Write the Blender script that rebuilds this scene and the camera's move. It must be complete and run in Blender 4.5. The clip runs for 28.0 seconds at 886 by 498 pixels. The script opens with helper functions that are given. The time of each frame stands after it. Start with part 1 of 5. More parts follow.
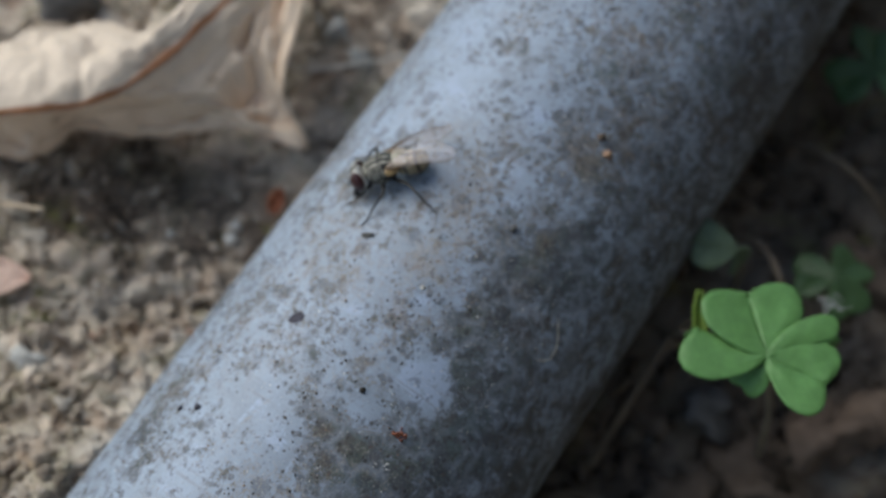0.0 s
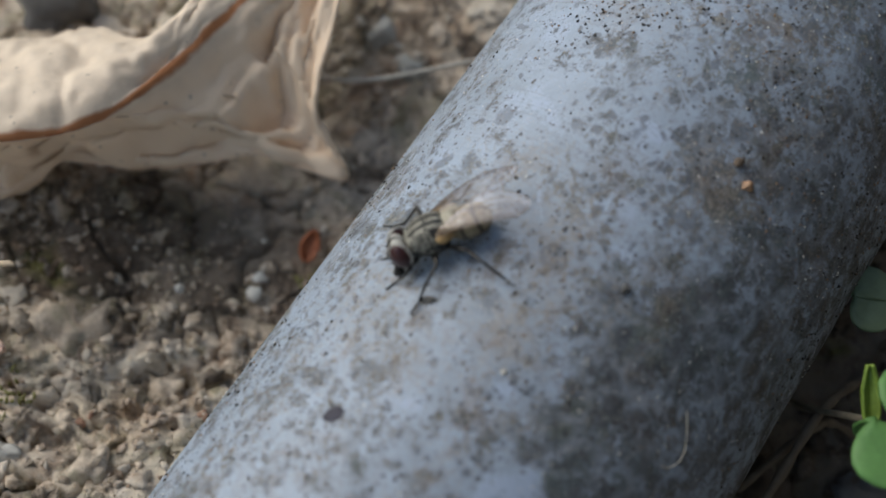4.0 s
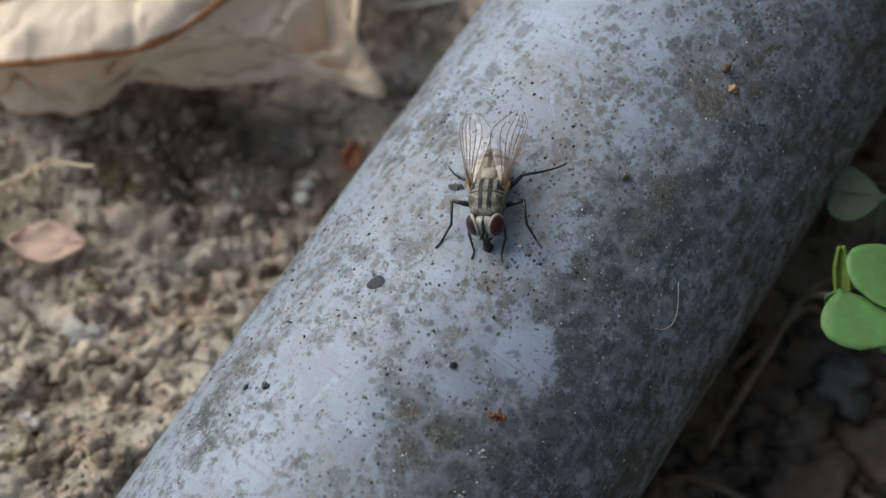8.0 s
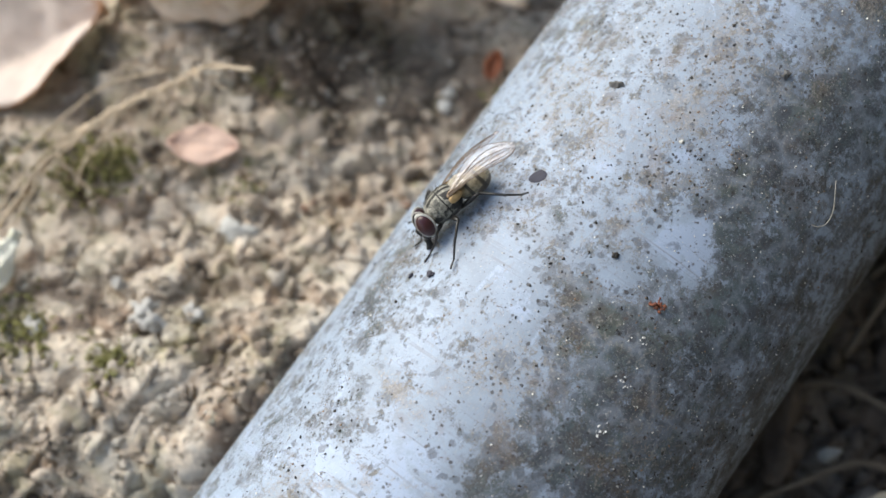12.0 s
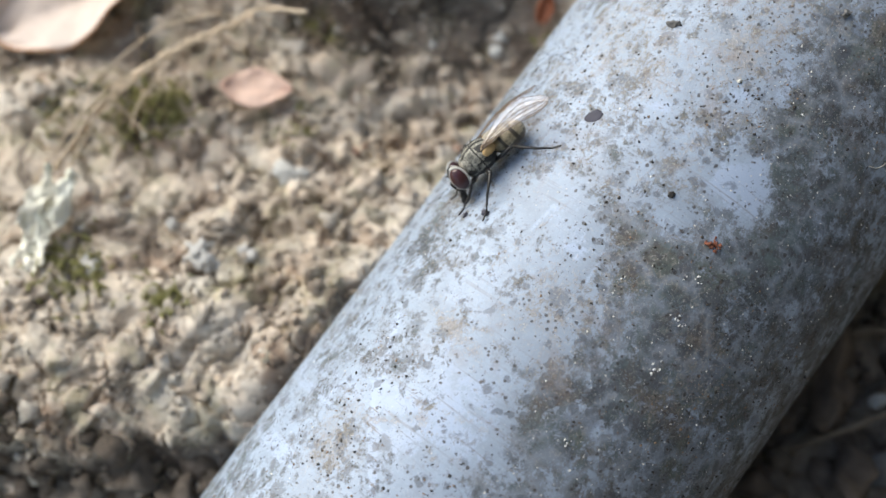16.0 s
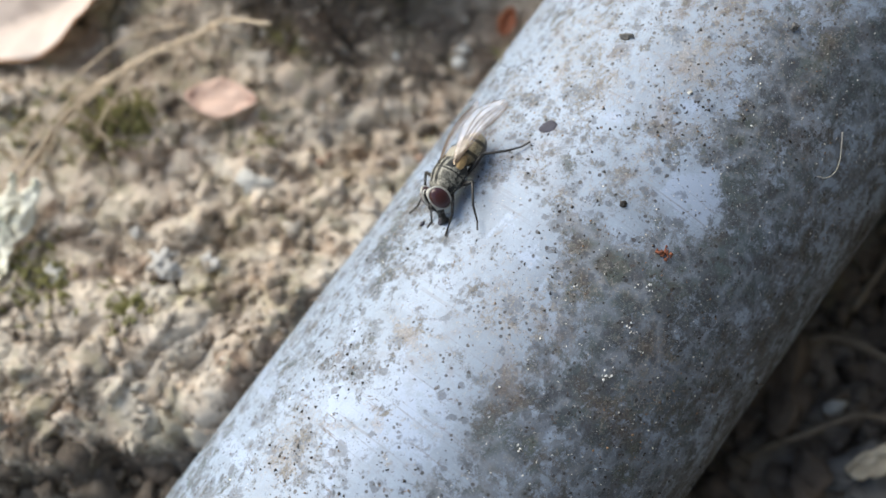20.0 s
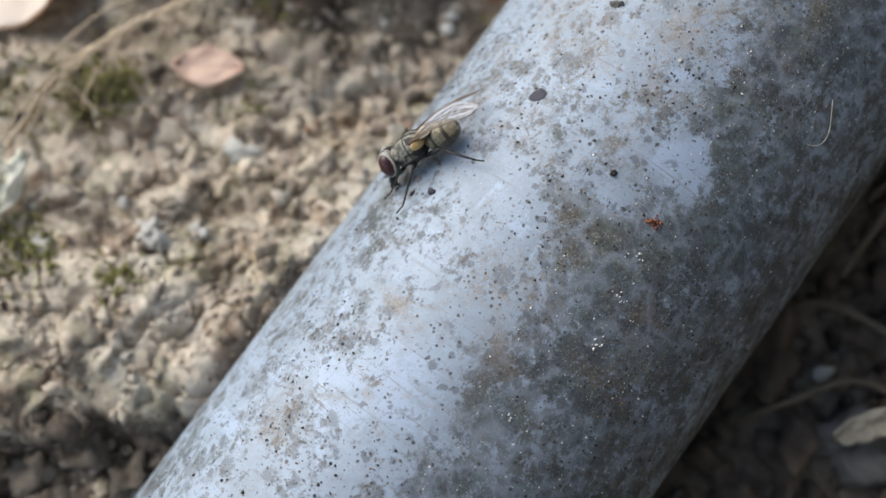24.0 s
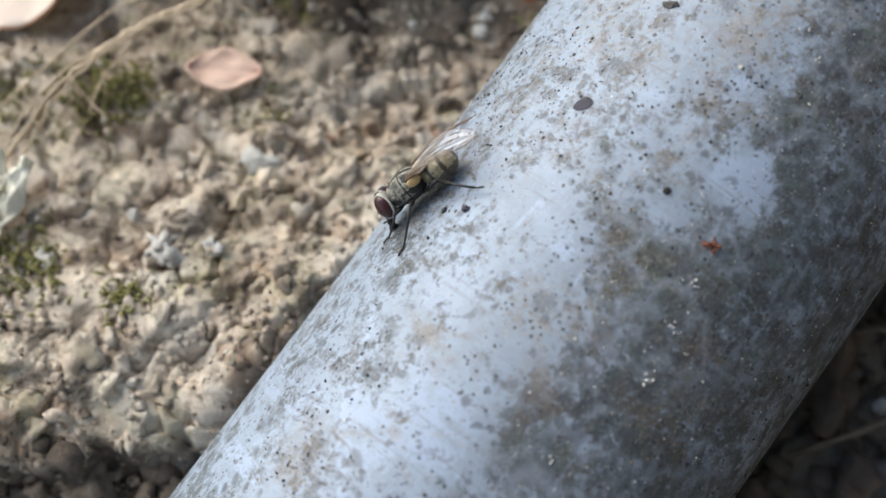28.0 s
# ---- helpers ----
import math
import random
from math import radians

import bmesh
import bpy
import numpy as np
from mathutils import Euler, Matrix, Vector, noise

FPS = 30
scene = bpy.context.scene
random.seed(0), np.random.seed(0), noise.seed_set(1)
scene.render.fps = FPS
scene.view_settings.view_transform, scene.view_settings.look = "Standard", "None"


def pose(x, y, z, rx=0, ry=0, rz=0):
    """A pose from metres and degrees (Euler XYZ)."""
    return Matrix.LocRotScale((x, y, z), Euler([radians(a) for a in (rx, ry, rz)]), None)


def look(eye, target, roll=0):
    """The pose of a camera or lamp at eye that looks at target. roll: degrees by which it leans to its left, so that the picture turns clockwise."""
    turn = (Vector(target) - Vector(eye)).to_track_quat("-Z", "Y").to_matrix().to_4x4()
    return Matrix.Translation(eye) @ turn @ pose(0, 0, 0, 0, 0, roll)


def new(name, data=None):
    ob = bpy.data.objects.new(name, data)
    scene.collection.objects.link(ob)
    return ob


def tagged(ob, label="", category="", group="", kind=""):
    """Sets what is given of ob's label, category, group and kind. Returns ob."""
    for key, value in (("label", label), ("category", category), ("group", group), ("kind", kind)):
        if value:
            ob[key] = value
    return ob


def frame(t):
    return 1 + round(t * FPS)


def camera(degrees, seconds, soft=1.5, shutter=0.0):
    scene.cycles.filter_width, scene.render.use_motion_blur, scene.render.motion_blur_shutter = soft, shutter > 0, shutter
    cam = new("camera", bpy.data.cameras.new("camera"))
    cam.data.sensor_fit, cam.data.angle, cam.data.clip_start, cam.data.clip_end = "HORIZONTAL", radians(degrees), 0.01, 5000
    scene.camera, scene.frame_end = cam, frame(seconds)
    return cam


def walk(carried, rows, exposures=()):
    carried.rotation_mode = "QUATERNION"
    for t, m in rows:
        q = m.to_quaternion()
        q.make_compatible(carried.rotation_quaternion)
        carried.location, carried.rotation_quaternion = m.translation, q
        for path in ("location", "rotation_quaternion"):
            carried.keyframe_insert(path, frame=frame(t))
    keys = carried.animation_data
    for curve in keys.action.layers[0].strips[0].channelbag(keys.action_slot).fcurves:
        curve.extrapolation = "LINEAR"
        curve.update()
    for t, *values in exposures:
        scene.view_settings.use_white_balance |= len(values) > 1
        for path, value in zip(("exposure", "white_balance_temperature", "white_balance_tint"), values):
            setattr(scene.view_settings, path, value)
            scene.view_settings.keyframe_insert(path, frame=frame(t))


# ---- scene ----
import functools

PIPE_R = 0.013                                   # outside radius of the pipe
MID = Vector((0.0, 0.0, 0.005))                  # a point of its axis
ALONG = Vector((0.56329, 0.81616, 0.12881)).normalized()
TOP = (Vector((0, 0, 1)) - ALONG.z * ALONG).normalized()
SIDE = ALONG.cross(TOP)
cam = camera(40.66, 28.0)
cam.data.dof.use_dof = True
cam.data.dof.focus_distance = 0.0652
cam.data.dof.aperture_fstop = 30.0
PATH = [
    (0, (-0.00063, -0.02797, 0.08600), (0.00583, 0.01650, -0.00334), 8.30),
    (0.5, (-0.00144, -0.02777, 0.08581), (0.00514, 0.01662, -0.00356), 8.37),
    (1, (-0.00215, -0.02501, 0.08339), (0.00221, 0.01873, -0.00643), 5.79),
    (1.5, (-0.00122, -0.02232, 0.07846), (-0.00043, 0.02261, -0.01087), 2.11),
    (2, (-0.00163, -0.02048, 0.07409), (0.00105, 0.02483, -0.01501), 4.27),
    (2.5, (-0.00109, -0.01859, 0.07107), (0.00146, 0.02707, -0.01786), 3.71),
    (3, (-0.00034, -0.01726, 0.07019), (0.00139, 0.02820, -0.01887), 2.39),
    (3.5, (-0.00112, -0.01653, 0.06926), (0.00128, 0.02926, -0.01961), 2.79),
    (5.5, (-0.00132, -0.02076, 0.07201), (0.00128, 0.02311, -0.01782), 3.34),
    (6, (-0.00115, -0.02161, 0.07297), (0.00121, 0.02130, -0.01733), 2.88),
    (6.5, (-0.00167, -0.02278, 0.07448), (0.00013, 0.02095, -0.01544), 2.28),
    (7, (-0.00145, -0.02349, 0.07563), (-0.00057, 0.01992, -0.01445), 1.11),
    (7.5, (-0.00122, -0.02434, 0.07644), (-0.00112, 0.01871, -0.01382), 0.18),
    (8, (-0.00122, -0.02431, 0.07654), (-0.00122, 0.01795, -0.01409), -0.00),
    (8.5, (-0.00225, -0.02473, 0.07667), (-0.00231, 0.01760, -0.01393), -0.04),
    (9, (-0.00395, -0.02552, 0.07710), (-0.00457, 0.01641, -0.01368), -0.40),
    (9.5, (-0.00670, -0.02633, 0.07707), (-0.01052, 0.01398, -0.01437), -4.06),
    (10, (-0.00878, -0.02767, 0.07697), (-0.01657, 0.01106, -0.01489), -9.11),
    (10.5, (-0.00612, -0.02768, 0.07735), (-0.01373, 0.01040, -0.01480), -9.34),
    (11, (-0.00605, -0.02779, 0.07751), (-0.01308, 0.01034, -0.01467), -8.66),
    (11.5, (-0.00569, -0.02776, 0.07758), (-0.01280, 0.01012, -0.01470), -8.95),
    (12, (-0.00585, -0.02786, 0.07742), (-0.01219, 0.01007, -0.01489), -7.85),
    (12.5, (-0.00705, -0.02880, 0.07781), (-0.01213, 0.00941, -0.01446), -5.91),
    (13, (-0.00751, -0.02937, 0.07752), (-0.01526, 0.00740, -0.01515), -9.75),
    (13.5, (-0.00744, -0.02958, 0.07716), (-0.01611, 0.00642, -0.01573), -11.22),
    (15.5, (-0.00656, -0.02936, 0.07744), (-0.01642, 0.00557, -0.01574), -13.29),
    (16, (-0.00691, -0.02927, 0.07737), (-0.01610, 0.00557, -0.01591), -12.34),
    (16.5, (-0.00692, -0.02925, 0.07724), (-0.01615, 0.00552, -0.01607), -12.43),
    (17, (-0.00631, -0.02917, 0.07774), (-0.01561, 0.00549, -0.01560), -12.73),
    (17.5, (-0.00594, -0.02882, 0.07836), (-0.01498, 0.00641, -0.01479), -12.15),
    (18, (-0.00537, -0.02853, 0.07844), (-0.01415, 0.00718, -0.01456), -11.58),
    (18.5, (-0.00554, -0.02876, 0.07873), (-0.01323, 0.00792, -0.01398), -9.69),
    (19, (-0.00572, -0.02915, 0.07858), (-0.01330, 0.00802, -0.01395), -9.29),
    (19.5, (-0.00564, -0.02961, 0.07798), (-0.01360, 0.00720, -0.01466), -9.90),
    (20, (-0.00533, -0.02964, 0.07815), (-0.01314, 0.00609, -0.01493), -10.06),
    (20.5, (-0.00528, -0.02973, 0.07817), (-0.01275, 0.00569, -0.01505), -9.77),
    (21, (-0.00506, -0.02987, 0.07820), (-0.01238, 0.00527, -0.01514), -9.66),
    (21.5, (-0.00505, -0.02994, 0.07795), (-0.01150, 0.00488, -0.01557), -8.50),
    (22, (-0.00547, -0.02986, 0.07817), (-0.01142, 0.00409, -0.01571), -7.98),
    (22.5, (-0.00567, -0.02959, 0.07767), (-0.01180, 0.00405, -0.01630), -8.21),
    (24.5, (-0.00545, -0.02924, 0.07836), (-0.01221, 0.00353, -0.01588), -9.71),
    (25, (-0.00556, -0.02941, 0.07875), (-0.01209, 0.00374, -0.01537), -9.08),
    (25.5, (-0.00676, -0.02953, 0.07957), (-0.01258, 0.00382, -0.01453), -7.78),
    (26, (-0.00712, -0.02929, 0.07933), (-0.01466, 0.00420, -0.01459), -10.23),
    (26.5, (-0.00743, -0.02722, 0.07606), (-0.01610, 0.00622, -0.01778), -11.95),
    (27, (-0.00758, -0.02580, 0.07267), (-0.01790, 0.00774, -0.02097), -14.02),
    (27.5, (-0.00683, -0.02538, 0.07219), (-0.01623, 0.00746, -0.02179), -13.14),
    (28, (-0.00669, -0.02636, 0.07305), (-0.01503, 0.00660, -0.02099), -11.60),
]
walk(cam, [(t, look(eye, target, roll)) for t, eye, target, roll in PATH],
     exposures=[(0.0, -0.15, 6550, 5), (1.0, -0.13, 6850, 5), (2.0, -0.15, 6850, 6), (3.5, -0.15, 6950, 6), (5.5, -0.08, 7050, 6), (8.0, -0.06, 7050, 6), (10.0, 0.48, 7000, 6), (13.0, 0.68, 7000, 6), (19.0, 0.7, 7000, 6), (20.5, 0.66, 7000, 6), (22.0, 0.42, 6950, 6), (25.0, 0.47, 6950, 6), (28.0, 0.53, 7000, 6)])

# ---- light: an overcast sky, brightest over the open side ----
world = bpy.data.worlds.new("sky")
scene.world = world
world.use_nodes = True
wn = world.node_tree
sky = wn.nodes.new("ShaderNodeTexSky")
sky.sky_type, sky.sun_disc = "NISHITA", False
sky.sun_elevation, sky.sun_rotation = radians(40), radians(-56)
wn.nodes["Background"].inputs["Strength"].default_value = 0.172
wn.links.new(sky.outputs[0], wn.nodes["Background"].inputs["Color"])
sun = new("sun", bpy.data.lights.new("sun", "SUN"))
sun.data.energy, sun.data.angle, sun.data.color = 2.25, radians(50), (1.0, 0.95, 0.88)
sun.matrix_world = look((-0.62, 0.42, 0.64), (0, 0, 0))


# ---- helpers ----
MM = 0.001


@functools.lru_cache(maxsize=None)
def lattice(seed, size, low):
    return np.random.RandomState(seed).uniform(low, 1, (size, size))


def grid_noise(x, y, seed):
    """Smooth lattice noise, -1 to 1, for arrays."""
    table = lattice(seed, 256, -1)
    i, j = np.floor(x).astype(int), np.floor(y).astype(int)
    fx, fy = x - i, y - j
    fx, fy = fx * fx * (3 - 2 * fx), fy * fy * (3 - 2 * fy)
    a, b = table[i % 256, j % 256], table[(i + 1) % 256, j % 256]
    c, d = table[i % 256, (j + 1) % 256], table[(i + 1) % 256, (j + 1) % 256]
    return (a * (1 - fx) + b * fx) * (1 - fy) + (c * (1 - fx) + d * fx) * fy


def fbm(x, y, seed, octaves=4, gain=0.5):
    total, amp, norm = 0, 1.0, 0
    for k in range(octaves):
        total = total + amp * grid_noise(x * 2 ** k + 17.3 * k, y * 2 ** k + 5.1 * k, seed + k)
        norm += amp
        amp *= gain
    return total / norm * 1.5


def cells(x, y, seed):
    """Distance to the nearest and second nearest of scattered points, and a number for the nearest."""
    px, py, pv = lattice(seed, 128, 0), lattice(seed + 1000, 128, 0), lattice(seed + 2000, 128, 0)
    i, j = np.floor(x).astype(int), np.floor(y).astype(int)
    f1, f2, val = np.full(x.shape, 9.0), np.full(x.shape, 9.0), np.zeros(x.shape)
    for di in (-1, 0, 1):
        for dj in (-1, 0, 1):
            a, b = (i + di) % 128, (j + dj) % 128
            d = np.hypot(i + di + px[a, b] - x, j + dj + py[a, b] - y)
            near = d < f1
            f2 = np.where(near, f1, np.minimum(f2, d))
            val = np.where(near, pv[a, b], val)
            f1 = np.where(near, d, f1)
    return f1, f2, val


def smooth(e0, e1, x):
    t = np.clip((x - e0) / (e1 - e0), 0, 1)
    return t * t * (3 - 2 * t)


def sheet(nu, nv, close_u=False):
    """Faces of a grid of nu x nv points, row after row."""
    i, j = np.meshgrid(np.arange(nu if close_u else nu - 1), np.arange(nv - 1), indexing="ij")
    k = (i + 1) % nu
    return np.stack([i * nv + j, k * nv + j, k * nv + j + 1, i * nv + j + 1], -1).reshape(-1, 4)


def mesh(name, verts, faces, material, parent=None, label="", flat=False):
    me = bpy.data.meshes.new(name)
    if isinstance(faces, np.ndarray):
        verts = np.asarray(verts, np.float32)
        n, k = faces.shape
        me.vertices.add(len(verts))
        me.vertices.foreach_set("co", verts.ravel())
        me.loops.add(n * k)
        me.loops.foreach_set("vertex_index", faces.astype(np.int32).ravel())
        me.polygons.add(n)
        me.polygons.foreach_set("loop_start", np.arange(0, n * k, k, dtype=np.int32))
        me.update(calc_edges=True)
    else:
        me.from_pydata([tuple(v) for v in verts], [], faces)
    me.validate()
    if not flat:
        me.polygons.foreach_set("use_smooth", np.ones(len(me.polygons), bool))
    me.materials.append(material)
    ob = new(name, me)
    if parent is not None:
        ob.parent = parent
    if label:
        ob["label"] = label
    return ob


def merge(*pieces):
    verts, faces = [], []
    for v, f in pieces:
        n = len(verts)
        verts += [tuple(p) for p in v]
        faces += [[i + n for i in q] for q in f]
    return verts, faces


def tube(points, radii, sides=8):
    """A round tube along points, closed at both ends."""
    points = [Vector(p) for p in points]
    if not hasattr(radii, "__len__"):
        radii = [radii] * len(points)
    verts, faces = [], []
    ref = Vector((0.31, 0.17, 0.93))
    for k, p in enumerate(points):
        d = (points[min(k + 1, len(points) - 1)] - points[max(k - 1, 0)]).normalized()
        a = (ref - ref.dot(d) * d).normalized()
        ref = a
        b = d.cross(a)
        for i in range(sides):
            w = 2 * math.pi * i / sides
            verts.append(p + float(radii[k]) * (math.cos(w) * a + math.sin(w) * b))
    for k in range(len(points) - 1):
        for i in range(sides):
            j = (i + 1) % sides
            faces.append([k * sides + i, k * sides + j, (k + 1) * sides + j, (k + 1) * sides + i])
    faces.append(list(range(sides))[::-1])
    faces.append([(len(points) - 1) * sides + i for i in range(sides)])
    return verts, faces


def curve(points, steps=6):
    """A smooth line through points."""
    p = [Vector(q) for q in points]
    p = [2 * p[0] - p[1]] + p + [2 * p[-1] - p[-2]]
    made = []
    for k in range(1, len(p) - 2):
        for i in range(steps):
            t = i / steps
            made.append(0.5 * (2 * p[k] + (p[k + 1] - p[k - 1]) * t + (2 * p[k - 1] - 5 * p[k] + 4 * p[k + 1] - p[k + 2]) * t * t
                               + (3 * p[k] - p[k - 1] - 3 * p[k + 1] + p[k + 2]) * t ** 3))
    return made + [p[-2]]


def ellipsoid(c, r, seg=24, rings=14, turn=None):
    verts, faces = [], []
    turn = turn or Matrix.Identity(3)
    for i in range(rings + 1):
        a = math.pi * i / rings
        for j in range(seg):
            b = 2 * math.pi * j / seg
            v = Vector((r[0] * math.cos(a), r[1] * math.sin(a) * math.cos(b), r[2] * math.sin(a) * math.sin(b)))
            verts.append(Vector(c) + turn @ v)
    for i in range(rings):
        for j in range(seg):
            k = (j + 1) % seg
            faces.append([i * seg + j, (i + 1) * seg + j, (i + 1) * seg + k, i * seg + k])
    return verts, faces


def clod(rs, size, rough=0.25, level=2):
    """A lumpy stone about size across."""
    bm = bmesh.new()
    bmesh.ops.create_icosphere(bm, subdivisions=level, radius=1)
    shift = Vector(rs.uniform(-50, 50, 3))
    cuts = [(Vector(rs.normal(0, 1, 3)).normalized(), rs.uniform(0.55, 0.9)) for _ in range(9)]
    stretch = Vector((rs.uniform(0.75, 1.25), rs.uniform(0.7, 1.1), rs.uniform(0.55, 0.95)))
    for v in bm.verts:
        n = v.co.normalized()
        k = 1 + rough * (noise.noise(n * 1.3 + shift) * 1.4 + noise.noise(n * 3.1 + shift) * 0.7 + noise.noise(n * 7 + shift) * 0.35)
        for d, far in cuts:
            n = n - d * max(0.0, n.dot(d) - far)
        v.co = Vector((n.x * stretch.x, n.y * stretch.y, n.z * stretch.z)) * k * size / 2
    verts = [v.co.copy() for v in bm.verts]
    faces = [[v.index for v in f.verts] for f in bm.faces]
    bm.free()
    return verts, faces


def pebbles(spots, variants, rs):
    """Many small lumps as arrays: spots are rows of x, y, z, size."""
    vs, fs, n = [], [], 0
    for x, y, z, size in spots:
        v, f = variants[rs.randint(len(variants))]
        a = rs.uniform(0, 2 * math.pi)
        b = rs.uniform(-0.6, 0.6)
        m = np.array(Euler((b, rs.uniform(-0.6, 0.6), a)).to_matrix())
        vs.append(v @ m.T * size + (x, y, z))
        fs.append(f + n)
        n += len(v)
    return np.concatenate(vs), np.concatenate(fs)


def on_pipe(s, angle, lift=0.0):
    """A place on the pipe: s and lift in mm, the angle in degrees from its top towards the wall side."""
    w = radians(angle)
    out = math.cos(w) * TOP + math.sin(w) * SIDE
    return MID + s * MM * ALONG + (PIPE_R + lift * MM) * out, out


# ---- materials ----
class Nodes:
    def __init__(self, name):
        self.mat = bpy.data.materials.new(name)
        self.mat.use_nodes = True
        self.t = self.mat.node_tree
        self.bsdf = self.t.nodes["Principled BSDF"]

    def add(self, kind, **values):
        node = self.t.nodes.new(kind)
        for key, value in values.items():
            sock = node.inputs[int(key[1:])] if key[0] == "_" and key[1:].isdigit() else node.inputs[key.replace("_", " ")]
            self.put(sock, value)
        return node

    def put(self, sock, value):
        if isinstance(value, bpy.types.NodeSocket):
            self.t.links.new(value, sock)
        elif hasattr(value, "__len__") and sock.type == "RGBA" and len(value) == 3:
            sock.default_value = (*value, 1)
        else:
            sock.default_value = value

    def coord(self, which="Object"):
        return self.t.nodes.new("ShaderNodeTexCoord").outputs[which]

    def noise(self, vec, scale, detail=4, rough=0.55, distort=0.0):
        n = self.add("ShaderNodeTexNoise", Vector=vec, Scale=scale, Detail=detail, Roughness=rough, Distortion=distort)
        return n.outputs["Fac"]

    def voronoi(self, vec, scale, feature="F1", out="Distance"):
        n = self.t.nodes.new("ShaderNodeTexVoronoi")
        n.feature = feature
        self.put(n.inputs["Vector"], vec)
        n.inputs["Scale"].default_value = scale
        return n.outputs[out]

    def ramp(self, fac, *stops):
        n = self.t.nodes.new("ShaderNodeValToRGB")
        while len(n.color_ramp.elements) < len(stops):
            n.color_ramp.elements.new(0.5)
        for e, (pos, col) in zip(n.color_ramp.elements, stops):
            e.position = pos
            e.color = (col, col, col, 1) if not hasattr(col, "__len__") else (*col, 1)
        self.put(n.inputs["Fac"], fac)
        return n.outputs["Color"]

    def mix(self, fac, a, b, how="MIX"):
        n = self.t.nodes.new("ShaderNodeMix")
        n.data_type, n.blend_type = "RGBA", how
        self.put(n.inputs["Factor"], fac)
        self.put(n.inputs["A"] if False else n.inputs[6], a)
        self.put(n.inputs[7], b)
        return n.outputs[2]

    def math(self, op, a, b=0.0, clamp=False):
        n = self.t.nodes.new("ShaderNodeMath")
        n.operation, n.use_clamp = op, clamp
        self.put(n.inputs[0], a)
        self.put(n.inputs[1], b)
        return n.outputs[0]

    def attr(self, name):
        n = self.t.nodes.new("ShaderNodeAttribute")
        n.attribute_name = name
        return n.outputs["Fac"]

    def island(self):
        return self.t.nodes.new("ShaderNodeNewGeometry").outputs["Random Per Island"]

    def see_through(self, color, amount):
        """Lets a part of the light pass, as thin leaves do."""
        glow = self.add("ShaderNodeBsdfTranslucent", Color=color)
        both = self.t.nodes.new("ShaderNodeMixShader")
        both.inputs[0].default_value = amount
        self.t.links.new(self.bsdf.outputs[0], both.inputs[1])
        self.t.links.new(glow.outputs[0], both.inputs[2])
        self.t.links.new(both.outputs[0], self.t.nodes["Material Output"].inputs["Surface"])

    def done(self, color, rough=0.6, bump=None, strength=0.3, depth=0.0001, **more):
        self.put(self.bsdf.inputs["Base Color"], color)
        self.put(self.bsdf.inputs["Roughness"], rough)
        if bump is not None:
            b = self.add("ShaderNodeBump", Height=bump, Strength=strength, Distance=depth)
            self.put(self.bsdf.inputs["Normal"], b.outputs["Normal"])
        for key, value in more.items():
            self.put(self.bsdf.inputs[key.replace("_", " ")], value)
        return self.mat


def soil_material(name, light, dark, moss=0.0, spread=False):
    n = Nodes(name)
    v = n.coord("Object")
    big = n.noise(v, 70, 5, 0.6)
    mid = n.noise(v, 480, 9, 0.7)
    fine = n.noise(v, 3200, 6, 0.75)
    c = n.mix(n.ramp(big, (0.42, 0), (0.58, 1)), dark, light)
    c = n.mix(n.ramp(mid, (0.4, 0.0), (0.7, 0.8)), c, tuple(min(1, 1.5 * q) for q in light))
    c = n.mix(n.math("MULTIPLY", n.ramp(fine, (0.5, 0), (0.66, 1)), 0.6), c, tuple(0.35 * q for q in dark))
    c = n.mix(n.math("MULTIPLY", n.ramp(fine, (0.3, 1), (0.42, 0)), 0.35), c, (0.5, 0.43, 0.34))
    if light[0] > 0.2:
        hue = n.noise(v, 190, 5, 0.65, 0.8)
        c = n.mix(n.ramp(hue, (0.51, 0), (0.6, 0.75)), c, (0.3, 0.2, 0.14))
        c = n.mix(n.ramp(hue, (0.4, 0.6), (0.47, 0)), c, (0.31, 0.285, 0.18))
        c = n.mix(n.ramp(n.noise(v, 150, 6, 0.65, 0.5), (0.5, 0), (0.62, 0.8)), c, (0.64, 0.58, 0.5))
        c = n.mix(n.ramp(n.noise(v, 330, 5, 0.65, 0.5), (0.515, 0), (0.61, 0.85)), c, (0.12, 0.092, 0.07))
    grit = n.voronoi(v, 1100, out="Color")
    c = n.mix(n.ramp(grit, (0.9, 0), (0.94, 0.6)), c, (0.5, 0.46, 0.4))
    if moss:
        # darkens the damp soil and the places where shade is painted in
        wet_shade = n.ramp(n.math("ADD", n.attr("damp"), n.math("MULTIPLY", n.math("SUBTRACT", mid, 0.5), 0.8)), (0.35, 0), (0.6, 0.8))
        c = n.mix(wet_shade, c, (0.078, 0.06, 0.047))
        m = n.math("MULTIPLY", n.ramp(n.noise(v, 95, 4, 0.6, 0.6), (0.56, 0), (0.7, 1)), n.ramp(mid, (0.4, 0), (0.6, 1)))
        c = n.mix(n.math("MULTIPLY", m, moss), c, (0.2, 0.2, 0.05))
    if spread:
        c = n.mix(n.ramp(n.island(), (0.0, 0.5), (0.4, 0.0), (1.0, 0.0)), c, tuple(0.25 * q for q in dark))
        c = n.mix(n.ramp(n.island(), (0.6, 0.0), (0.93, 0.25), (0.96, 0.8)), c, (0.55, 0.5, 0.43) if light[0] > 0.2 else (0.2, 0.18, 0.15))
    return n.done(c, 0.92, n.mix(0.45, mid, fine), 0.7, 0.0005)


